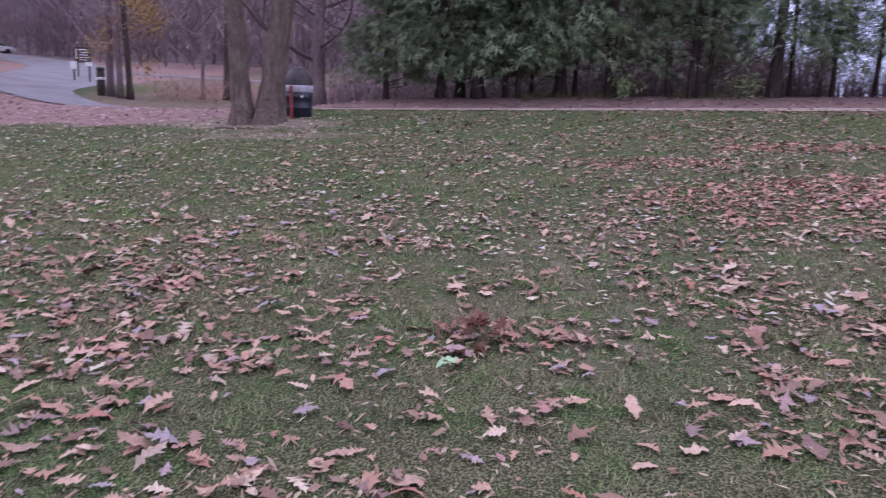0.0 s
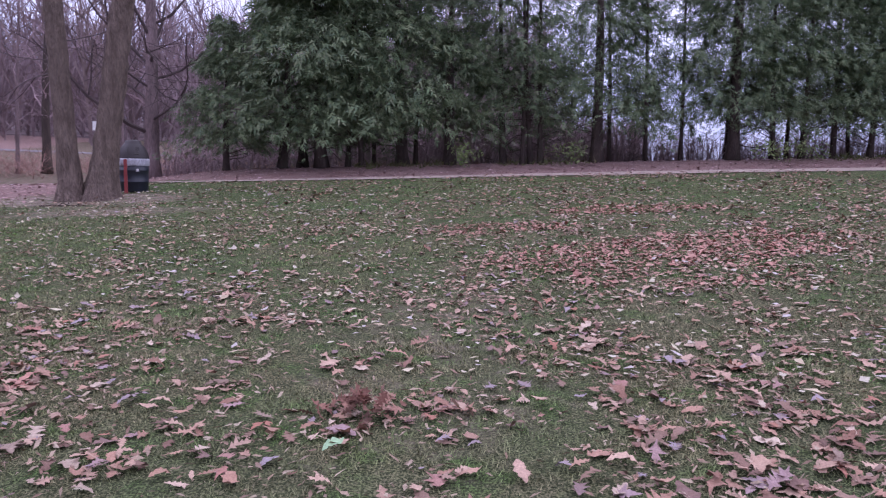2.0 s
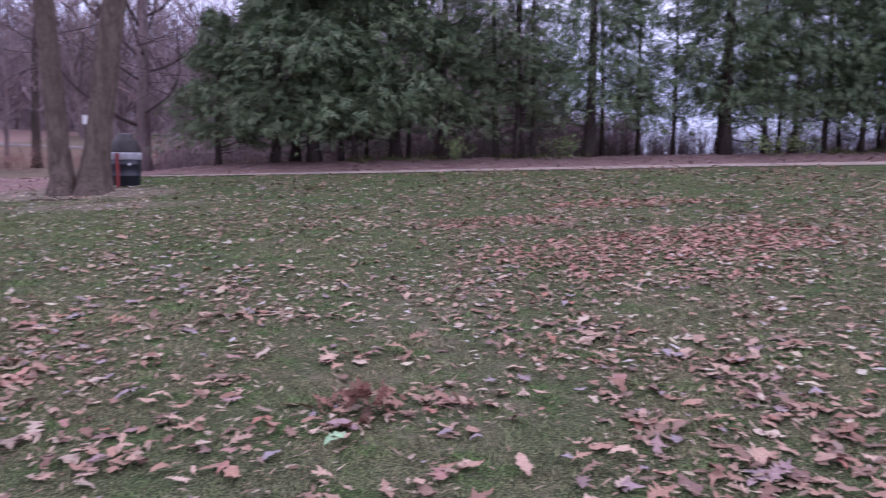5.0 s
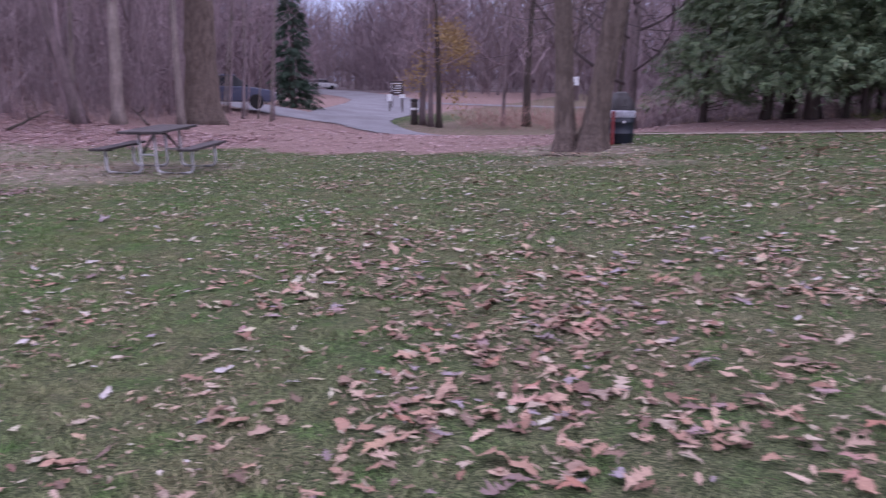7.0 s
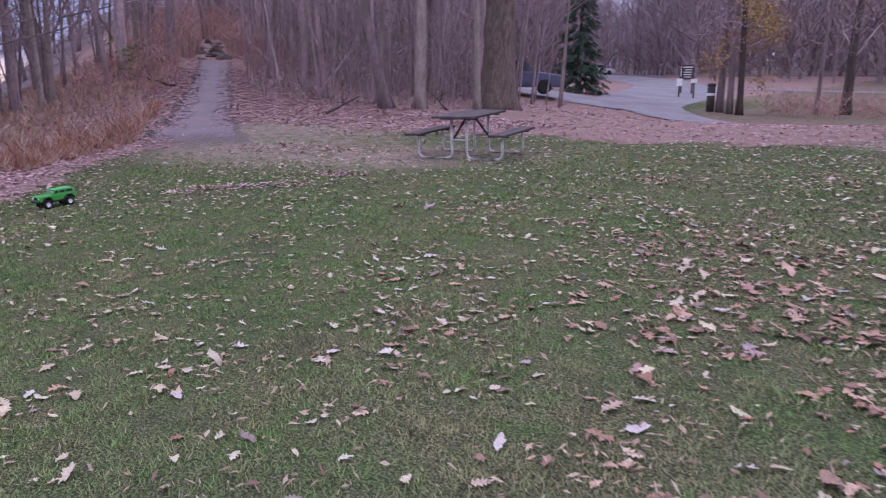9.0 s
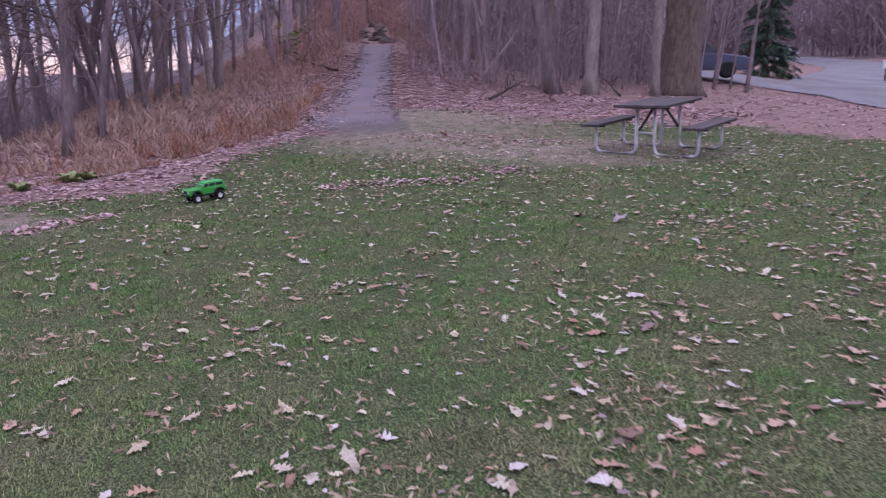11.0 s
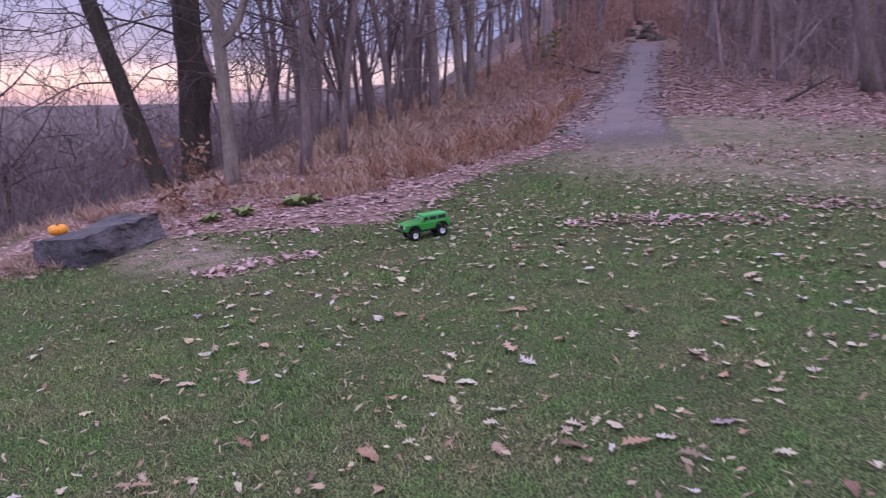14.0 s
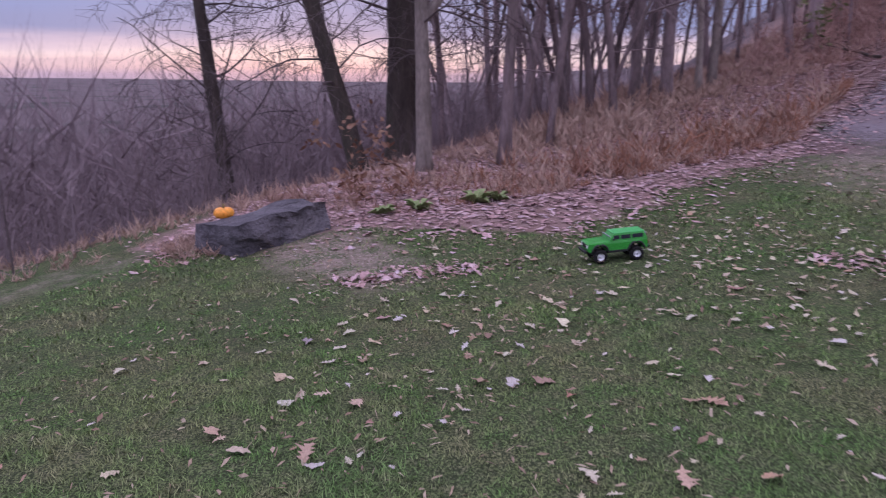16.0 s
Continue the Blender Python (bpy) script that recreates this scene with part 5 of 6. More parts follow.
# ---- the radio-controlled toy off-roader
def toy_truck():
    green = plain("toy_green", (0.030, 0.29, 0.035), 0.32, 0, 0.5, 0.06)
    pale = plain("toy_green_roof", (0.05, 0.40, 0.09), 0.35, 0, 0.5, 0.06)
    black = plain("toy_black", (0.015, 0.015, 0.016), 0.6)
    glass = plain("toy_window", (0.03, 0.03, 0.04), 0.12, 0, 0.6)
    clear = plain("toy_windscreen", (0.42, 0.38, 0.47), 0.2, 0, 0.5)
    tyre = plain("toy_tyre", (0.018, 0.017, 0.017), 0.9, 0, 0.2)
    rimm = plain("toy_rim", (0.72, 0.72, 0.74), 0.35, 0.3)
    lamp = plain("toy_lamp", (0.85, 0.85, 0.85), 0.25)
    red = plain("toy_tail_lamp", (0.35, 0.02, 0.02), 0.3)
    x0, y0 = -12.62, 3.52
    head = math.degrees(math.atan2(-0.97, 0.22))
    m = at(x0, y0, head)
    sl = math.degrees(math.atan2(float(land(x0 + .05, y0 - .2)) - float(land(x0 - .05, y0 + .2)), 0.41))
    m = m @ Euler((0, radians(-sl), 0)).to_matrix().to_4x4()
    t = empty("toy_truck", m, "bright green toy off-road truck with black tyres", "toy truck")

    def hull(profile, w, inset, mat, name, parent, bevel=0.006, label=""):
        """A body from a side outline; the sides lean in above the waist."""
        bm = bmesh.new()
        L_, R_ = [], []
        for x, z in profile:
            k = w - inset(z)
            L_.append(bm.verts.new((x, k, z)))
            R_.append(bm.verts.new((x, -k, z)))
        bm.faces.new(L_[::-1])
        bm.faces.new(R_)
        n = len(profile)
        for i in range(n):
            bm.faces.new((L_[i], L_[(i + 1) % n], R_[(i + 1) % n], R_[i]))
        bmesh.ops.recalc_face_normals(bm, faces=bm.faces)
        return part(name, bm, mat, parent, label, bevel=bevel)
    arch = lambda cx, r, z: [(cx + r * math.cos(a), z + r * math.sin(a)) for a in np.linspace(math.pi, 0, 9)]
    lower = [(0.245, 0.10), (0.245, 0.158), (0.225, 0.166), (0.085, 0.170), (-0.236, 0.170), (-0.24, 0.10)] + arch(-0.145, 0.062, 0.085)[0:9] + arch(0.15, 0.062, 0.085)
    body = hull(lower, 0.098, lambda z: 0.004 if z > 0.16 else 0, green, "body", t)
    cabin = hull([(0.078, 0.168), (0.034, 0.219), (-0.216, 0.219), (-0.238, 0.168)], 0.094, lambda z: 0.012 if z > 0.2 else 0, green, "cabin", t, 0.004)
    part("roof", box(-0.092, 0, 0.223, 0.256, 0.164, 0.010), pale, t, "pale green roof panel", bevel=0.005)
    wind = Euler((0, radians(40.8), 0)).to_matrix().to_4x4()
    part("windscreen", box(0.0575, 0, 0.1945, 0.006, 0.146, 0.050, wind), clear, t, "pale windscreen", bevel=0.002)
    part("rear_window", box(-0.229, 0, 0.195, 0.006, 0.13, 0.034, Euler((0, radians(-23), 0)).to_matrix().to_4x4()), clear, t, bevel=0.002)
    for sy in (-1, 1):
        lean = Euler((radians(sy * 11), 0, 0)).to_matrix().to_4x4()
        for cx, ln in ((0.012, 0.045), (-0.062, 0.075), (-0.158, 0.09)):
            part("side_window", box(cx, sy * 0.0888, 0.1955, ln, 0.005, 0.031, lean), glass, t, bevel=0.0015)
        part("sill", box(0.0, sy * 0.094, 0.088, 0.17, 0.014, 0.018), black, t, bevel=0.003)
        part("mirror", box(0.045, sy * 0.112, 0.188, 0.012, 0.022, 0.018), black, t, bevel=0.003)
        part("headlight", box(0.2465, sy * 0.068, 0.138, 0.008, 0.026, 0.026), lamp, t, "round white headlight", bevel=0.003)
        part("tail_lamp", box(-0.2405, sy * 0.080, 0.135, 0.006, 0.014, 0.03), red, t, bevel=0.002)
        for cx in (0.15, -0.145):
            fl = Soup()
            pts = [(cx + 0.066 * math.cos(a), sy * 0.099, 0.085 + 0.066 * math.sin(a)) for a in np.linspace(math.pi, 0, 11)]
            fl.tube(pts, [0.009] * 11, 6)
            soup_part("fender_flare", fl, black, t)
    part("grille", box(0.247, 0, 0.138, 0.006, 0.10, 0.032), black, t, bevel=0.002)
    part("front_bumper", box(0.262, 0, 0.098, 0.022, 0.17, 0.022), black, t, bevel=0.005)
    part("rear_bumper", box(-0.252, 0, 0.098, 0.018, 0.17, 0.02), black, t, bevel=0.005)
    part("chassis", box(0, 0, 0.075, 0.42, 0.07, 0.03), black, t, bevel=0.005)
    for cx in (0.15, -0.145):
        ax = Soup()
        ax.tube([(cx, -0.09, 0.053), (cx, 0.09, 0.053)], [0.012] * 2, 8)
        soup_part("axle", ax, black, t)
        for sy in (-1, 1):
            w = new("wheel")
            w.parent = t
            w.matrix_local = pose(cx, sy * 0.092, 0.054, 90 * -sy, 0, 0)
            prof = [(0.030, -0.021), (0.046, -0.021), (0.052, -0.016), (0.054, -0.008), (0.054, 0.008), (0.052, 0.016), (0.046, 0.021), (0.030, 0.021)]
            ty = Soup()
            sd = 36
            vs = [((r + (0.003 if (j // 2) % 2 and r > 0.05 else 0)) * math.cos(2 * math.pi * j / sd), (r + (0.003 if (j // 2) % 2 and r > 0.05 else 0)) * math.sin(2 * math.pi * j / sd), z) for r, z in prof for j in range(sd)]
            ty.add(vs, [(i * sd + j, i * sd + (j + 1) % sd, (i + 1) * sd + (j + 1) % sd, (i + 1) * sd + j) for i in range(len(prof) - 1) for j in range(sd)])
            soup_part("tyre", ty, tyre, w, "knobbly black tyre", smooth=False)
            soup_part("rim", lathe([(0.031, -0.018), (0.031, 0.017), (0.027, 0.018), (0.024, 0.008), (0.012, 0.008), (0.010, 0.016), (0.0, 0.017)], 24), rimm, w, "bright silver rim")


toy_truck()


# ---------------------------------------------------------------- by the road and in the distance
def board(name, x, y, turn, label, category, posts, post_h, w, h, z, face, bars=(), sink=0.1):
    """A flat sign on one or two posts; bars stand for its lines of writing."""
    t = empty(name, at(x, y, turn), label, category)
    for px in posts:
        part("post", box(px, 0, post_h / 2 - sink / 2, 0.09, 0.09, post_h + sink), WOOD_DARK, t, bevel=0.008)
    if w:
        p = part("panel", box(0, -0.065, z, w, 0.03, h), face, t, bevel=0.006)
        for bx, bz, bw, bh in bars:
            part("writing_bar", box(bx, -0.084, z + bz, bw, 0.006, bh), SIGN_WHITE, p)
    return t


SIGN_WHITE = plain("sign_white", (0.74, 0.74, 0.74), 0.5)
SIGN_DARK = plain("sign_dark_brown", (0.045, 0.028, 0.028), 0.6)
WOOD_DARK = plain("post_dark_wood", (0.085, 0.068, 0.060), 0.85, noise_amount=0.35)
BLUE_PAINT = plain("car_blue_paint", (0.10, 0.115, 0.18), 0.3, 0.1)
WHITE_PAINT = plain("car_white_paint", (0.75, 0.75, 0.76), 0.3)
DARK_GLASS = plain("car_glass", (0.02, 0.022, 0.028), 0.1)
TYRE = plain("car_tyre", (0.02, 0.02, 0.02), 0.9)
board("park_sign", -25.4, 43.4, 20, "dark brown park sign with white lines of writing", "sign", (-0.32, 0.32), 1.70, 0.86, 0.88, 1.30, SIGN_DARK,
      ((0.04, 0.30, 0.56, 0.06), (0.08, 0.14, 0.42, 0.045), (0.04, 0.0, 0.5, 0.045), (-0.36, 0.05, 0.045, 0.6), (0.02, -0.15, 0.5, 0.045), (0.04, -0.29, 0.42, 0.04)))
board("small_sign", -24.1, 40.2, 25, "small white notice on a dark post", "sign", (0,), 1.0, 0.32, 0.42, 0.85, SIGN_WHITE, ())
board("trail_sign", -23.15, 40.1, 25, "small pale notice on a thin dark post", "sign", (0,), 0.95, 0.34, 0.22, 1.0, SIGN_WHITE, ())
board("white_notice", -13.65, 43.5, 15, "white notice board among the roadside trees", "sign", (0,), 2.3, 0.85, 0.5, 2.15, SIGN_WHITE, ())


def bollard():
    t = empty("bollard", at(-18.3, 32.6, 10, 0, 1.15), "short dark wooden bollard with a pale band", "bollard")
    s = lathe([(0.15, -0.1), (0.15, 0.90), (0.14, 0.93), (0.10, 0.95), (0.0, 0.95)], 16)
    soup_part("post", s, WOOD_DARK, t)
    soup_part("cap", lathe([(0.155, 0.95), (0.165, 0.97), (0.16, 1.05), (0.12, 1.08), (0.0, 1.085)], 16), STEEL_DARK, t)
    soup_part("band", lathe([(0.151, 0.60), (0.156, 0.61), (0.156, 0.69), (0.151, 0.70)], 16), SIGN_WHITE, t, "pale reflective band")


bollard()


def car(x, y, turn, paint, label, h=1.45):
    """A parked saloon with glazing, wheels and lamps."""
    t = empty("parked_car", at(x, y, turn), label, "car")

    def hull(name, pts, w, inset, mat, bevel=0.03):
        bm = bmesh.new()
        A = [bm.verts.new((px, w - inset(pz), pz)) for px, pz in pts]
        B = [bm.verts.new((px, -w + inset(pz), pz)) for px, pz in pts]
        bm.faces.new(A[::-1])
        bm.faces.new(B)
        for i in range(len(pts)):
            bm.faces.new((A[i], A[(i + 1) % len(pts)], B[(i + 1) % len(pts)], B[i]))
        bmesh.ops.recalc_face_normals(bm, faces=bm.faces)
        return part(name, bm, mat, t, bevel=bevel)
    hull("body", [(2.15, 0.3), (2.2, 0.62), (2.0, 0.80), (1.1, 0.92), (-1.7, 0.98), (-2.15, 0.9), (-2.2, 0.5), (-2.1, 0.3)], 0.88, lambda z: 0.05 if z < 0.4 else 0.0, paint, 0.05)
    hull("glazing", [(1.1, 0.92), (0.45, h - 0.05), (-1.2, h - 0.05), (-1.75, 0.97)], 0.80, lambda z: 0.16 if z > 1.1 else 0, DARK_GLASS)
    part("roof", box(-0.4, 0, h - 0.03, 1.75, 1.26, 0.06), paint, t, bevel=0.02)
    for sy in (-1, 1):
        part("headlight", box(2.15, sy * 0.62, 0.66, 0.08, 0.32, 0.14), SIGN_WHITE, t, bevel=0.02)
        part("tail_lamp", box(-2.17, sy * 0.68, 0.78, 0.06, 0.26, 0.14), plain("lamp_red", (0.4, 0.02, 0.02), 0.3), t, bevel=0.02)
        for cx in (1.35, -1.35):
            w = new("wheel")
            w.parent = t
            w.matrix_local = pose(cx, sy * 0.80, 0.31, 90 * -sy, 0, 0)
            soup_part("tyre", lathe([(0.2, -0.09), (0.29, -0.1), (0.31, -0.06), (0.31, 0.06), (0.29, 0.1), (0.2, 0.09)], 24), TYRE, w)
            soup_part("rim", lathe([(0.2, -0.05), (0.2, 0.08), (0.12, 0.06), (0.0, 0.07)], 16), GALV, w)
    return t


car(-24.2, 25.9, 40, BLUE_PAINT, "dark blue car parked behind the saplings")
car(-63, 88, 52, WHITE_PAINT, "white car far along the road")


def stone_steps():
    """Rough stone steps at the head of the trail."""
    rng = np.random.default_rng(6)
    t = empty("stone_steps", Matrix(), "rough dark stone steps at the head of the trail", "steps")
    d = unit(np.array([-7.0, 3.0]))
    n = np.array([-d[1], d[0]])
    for i in range(8):
        for j in range(3):
            bm = box(0, 0, 0, rng.uniform(0.3, 0.6), rng.uniform(0.2, 0.4), 0.16)
            for v in bm.verts:
                v.co += Vector(rng.normal(0, 0.06, 3))
            ob = part("stone", bm, STONE_DARK, t, bevel=0.03)
            c = np.array([-32.6, 16.0]) + d * i * 0.95 + n * ((j - 1) * 0.42 + rng.normal(0, 0.15)) + rng.normal(0, 0.1, 2)
            ob.matrix_world = Matrix.Translation((c[0], c[1], float(land(*c)) + 0.01)) @ Euler((rng.normal(0, .12), rng.normal(0, .12), math.atan2(n[1], n[0]) + rng.normal(0, .9))).to_matrix().to_4x4()


STONE_DARK = material("step_stone_dark", (0.085, 0.066, 0.060), (0.155, 0.122, 0.112), 4, 0.9, 0.8, None, 30, depth=0.02, spread=0.2)
stone_steps()


def fallen_log(x, y, turn, length, r, label, seed, rise=0.03, kids=4):
    rng = np.random.default_rng(seed)
    s = Soup()
    c, sn = math.cos(radians(turn)), math.sin(radians(turn))
    pts = []
    for q in np.linspace(-0.5, 0.5, 9):
        px, py = x + c * q * length, y + sn * q * length
        pts.append((px, py, float(land(px, py)) + r * 0.8 + rise * (q + 0.5) * length + rng.normal(0, r * 0.25)))
    s.tube(pts, np.linspace(r, r * 0.35, 9), 7)
    for _ in range(kids):
        k = rng.integers(3, 8)
        limb(rng, s, pts[k], (rng.normal(), rng.normal(), 0.5), length * 0.25, r * 0.35, 2, 3, (2, 2, 2))
    ob = new("fallen_branch", s.mesh("fallen_branch", BARK_DARK, True))
    return tagged(ob, label, "fallen branch")


fallen_log(-20.0, 13.6, 120, 2.4, 0.04, "dark fallen branch on the leaf litter", 1, 0.1)
fallen_log(-18.9, 16.4, 150, 1.8, 0.035, "pale broken branch at the wood's edge", 2, 0.15)
fallen_log(-27.5, 10.9, 200, 2.6, 0.04, "dead branch lying on the leafy bank", 3, 0.08)
fallen_log(-4.85, 13.15, -8, 0.8, 0.016, "dark thin branch fallen before the oak", 4, 0.0)
fallen_log(-24.5, 15.2, 160, 1.6, 0.035, "short dead log in the litter", 5, 0.05)


# ---------------------------------------------------------------- dry grass, weeds and rubbishy growth on the crest
def crest_growth(y):
    """Where the mown leaf-strewn strip ends and the rough growth of the crest begins."""
    return np.interp(y, (-4, -3, -1.9, -0.9, 0, 1, 2, 3, 4, 5.5, 7.2, 8.6, 11, 14), (-9.8, -10.6, -12.2, -13.9, -14.9, -14.8, -15.1, -15.5, -16.1, -17.2, -18.6, -20.0, -24.5, -33))


def tufts():
    rng = np.random.default_rng(14)
    n = 60000
    x, y = rng.uniform(-34, -10.5, n), rng.uniform(-4, 14, n)
    s = past_crest(x, y)
    front = crest_growth(y)
    keep = (x < front + 0.35 * wobble(x, y)) & (s < 2.8) & (near_line(x, y, TRAIL_LINE) > 1.2) & (np.hypot(x + 14.05, y - 0.12) > 0.95) & (rng.uniform(0, 1, n) < 0.35 + 0.65 * (wobble(x * 0.6, y * 0.6) > -0.3))
    p = np.stack([x[keep], y[keep]], 1)[:9500]
    h = rng.uniform(0.22, 0.9, len(p)) * np.clip(0.8 + 0.5 * wobble(p[:, 0] * 1.8, p[:, 1] * 1.8), 0.35, 1.15) * np.clip((past_crest(p[:, 0], p[:, 1]) + 3.2) / 2.2, 0.4, 1.0) * np.clip((crest_growth(p[:, 1]) - p[:, 0]) * 0.45 + 0.45, 0.35, 1.0) * (0.5 + 0.5 * step01(p[:, 1], 1.2, 3.6)) * (1 - 0.35 * step01(p[:, 1], 4.5, 7.5))
    stems("dry_grass", p, h, 8, TAN_GRASS, "tall dry tan grass and stalks along the crest", "dry grass", 15, 0.007, 0.5, trunk=False)
    # a ragged edge of shorter brown growth behind the leaf-strewn strip
    y = rng.uniform(0.4, 9.5, 5200)
    x = crest_growth(y) - rng.uniform(0.0, 1.0, len(y)) ** 1.3 * 1.9 + 0.15
    k = (rng.uniform(0, 1, len(y)) < 0.35 + 0.6 * (wobble(x * 1.4, y * 1.4) > 0.0)) & (near_line(x, y, TRAIL_LINE) > 1.2)
    x, y = x[k], y[k]
    h = rng.uniform(0.16, 0.5, len(y)) * (0.75 + 0.75 * step01(y, 1.5, 4.0)) * np.clip(0.6 + (crest_growth(y) - x) * 0.5, 0.5, 1.2) * np.clip(0.8 + 0.45 * wobble(x * 2.2, y * 2.2), 0.4, 1.2)
    red = rng.uniform(0, 1, len(y)) < 0.42
    stems("edge_grass", np.stack([x, y], 1)[~red], h[~red], 8, TAN_GRASS, "ragged tan grass along the edge of the fallen leaves", "dry grass", 51, 0.007, 0.5, trunk=False)
    stems("edge_brush", np.stack([x, y], 1)[red], h[red] * 1.1, 7, BRUSH_RED, "thin reddish-brown stalks along the edge of the leaves", "brush", 52, 0.006, 0.4, trunk=False)
    # low weeds round the boulder and before it
    m = 420
    a, r = rng.uniform(0, 6.283, m), rng.uniform(0.45, 0.95, m)
    q = np.stack([-14.05 + np.cos(a) * r * 1.15, 0.12 + np.sin(a) * r * 1.0], 1)
    q = q[(q[:, 0] + 14.05) * 0.49 + (q[:, 1] - 0.12) * 0.87 < 0.22]
    q = np.concatenate([q, np.stack([rng.normal(-13.62, 0.22, 110), rng.normal(-0.55, 0.14, 110)], 1)])
    stems("boulder_weeds", q, rng.uniform(0.10, 0.34, len(q)), 8, TAN_GRASS, "withered weeds round the boulder", "weeds", 16, 0.006, 0.7, trunk=False)
    # burdock-like green plants
    for k, (wx, wy, sz) in enumerate(((-15.15, 2.25, 0.25), (-14.92, 1.62, 0.21), (-14.8, 1.22, 0.19), (-15.22, 2.5, 0.18))):
        weed = empty("green_weed", at(wx, wy), "low broad-leaved green weed among fallen leaves", "weed", "green weeds")
        for i in range(24):
            an, el, ln = i * 2.4 + rng.uniform(-0.3, 0.3), rng.uniform(0.1, 0.9), sz * rng.uniform(0.35, 1.0)
            d = np.array([math.cos(an), math.sin(an), el])
            sd = np.array([-math.sin(an), math.cos(an), 0]) * ln * 0.24
            up = np.array([0, 0, 0.05])
            V = np.array([np.array([0, 0, 0.0]), d * ln * 0.5 + sd + up, d * ln * np.array([1, 1, .75]), d * ln * 0.5 - sd + up, d * ln * 0.55])
            piece("leaf", tri_mesh("leaf", V, [(0, 4, 1), (1, 4, 2), (2, 4, 3), (3, 4, 0)], WEED_LEAF), weed)
    # grassy weeds at the feet of the cedars
    w = np.stack([rng.uniform(-4, 24, 900), rng.uniform(20.2, 21.6, 900)], 1)
    w = w[np.sin(w[:, 0] * 1.3) + np.sin(w[:, 0] * 0.47) > 0.2]
    stems("cedar_weeds", w, rng.uniform(0.15, 0.5, len(w)), 7, WEED_DULL, "yellow-green weeds at the feet of the cedars", "weeds", 17, 0.012, 0.7, trunk=False)


WEED_DULL = material("weed_dull", (0, 0, 0), (0.13, 0.14, 0.06), 2, 0.8, 0.0, None, 20, island=((0.10, 0.13, 0.045), (0.17, 0.17, 0.07), (0.13, 0.10, 0.06)))
tufts()
leafy_cloud("yellow_shrub_leaves", -26.6, 9.9, 0.5, 1.5, 0.28, 130, WEED_DULL, "small yellow-green shrub on the bank", 0.07, 21, "shrub")
for bush_x, bush_seed in ((12.5, 31), (13.3, 32), (2.9, 33), (6.2, 34)):
    leafy_cloud("green_shrub_leaves", bush_x, 20.45, 0.1, 0.55, 0.5, 260, WEED_LEAF, "low yellow-green shrub at the feet of the cedars", 0.05, bush_seed, "shrub")
leafy_cloud("russet_shrub_leaves", -15.5, 0.95, 0.1, 0.9, 0.38, 260, RUST_LEAF, "russet withered leaves on a low shrub", 0.05, 22, "shrub")


# ---------------------------------------------------------------- lawn: blades and fallen leaves
def grass():
    rng = np.random.default_rng(31)
    path = [(0, 0), (-1.5, 0.2), (-3.5, 1.3), (-6.8, 2.8)]
    V = []
    for n, lo, hi, x0, x1, y1, ln, wd in ((330000, 0.0, 4.8, -11.6, 4.6, 7.4, 0.036, 0.0029), (110000, 4.5, 8.5, -15.2, 8.0, 11, 0.038, 0.0056), (60000, 8.0, 18, -17, 12, 18, 0.030, 0.0085)):
        m = int(n * 5)
        x, y = rng.uniform(x0, x1, m), rng.uniform(-2.2, y1, m)
        d = near_line(x, y, path)
        # only lawn that lies ahead of the walk
        k = (d > lo) & (d < hi) & (y > 1.3 + 0.30 * x) & (y > -0.9 * (x + 13) - 1.2)
        x, y = x[k], y[k]
        u = rng.uniform(0, 1, len(x))
        k = (litter_mask(x + rng.normal(0, 0.12, len(x)), y) < 0.25 + 0.45 * u) & (cloud(x, y, 0.16, 1) > -0.25 - 0.9 * rng.uniform(0, 1, len(x))) & (bare_mask(x, y) < 0.3 + 0.7 * u) & (past_crest(x, y) < -0.2) & (near_line(x, y, WALK_LINE) > 0.5) & (np.hypot(x + 4.98, y - 14.1) > 0.7) & (near_line(x, y, TRAIL_LINE) > (0.2 + 0.9 * u) * np.clip((-14.5 - x) / 3, 0, 1))
        x, y = x[k][:n], y[k][:n]
        n2 = len(x)
        h = ln * rng.uniform(0.5, 1.3, n2) * np.clip(0.9 + 0.35 * cloud(x, y, 0.8, 2) + 0.6 * cloud(x, y, 0.16, 1), 0.35, 1.8)
        a = rng.uniform(0, 6.283, n2)
        lean = rng.uniform(0.3, 2.4, n2)
        b = np.stack([x, y, land(x, y) - 0.004], 1)
        dr = unit3(np.stack([np.cos(a) * lean, np.sin(a) * lean, np.ones(n2)], 1))
        sd = np.stack([-np.sin(a), np.cos(a), np.zeros(n2)], 1) * (wd * rng.uniform(0.7, 1.3, n2))[:, None]
        V.append(np.stack([b + sd, b - sd, b + dr * h[:, None]], 1).reshape(-1, 3))
    v = np.concatenate(V)
    tagged(new("grass_blades", tri_mesh("grass_blades", v, np.arange(len(v)).reshape(-1, 3), GRASS)), "short dull green and straw lawn grass", "grass", kind="stuff")


grass()

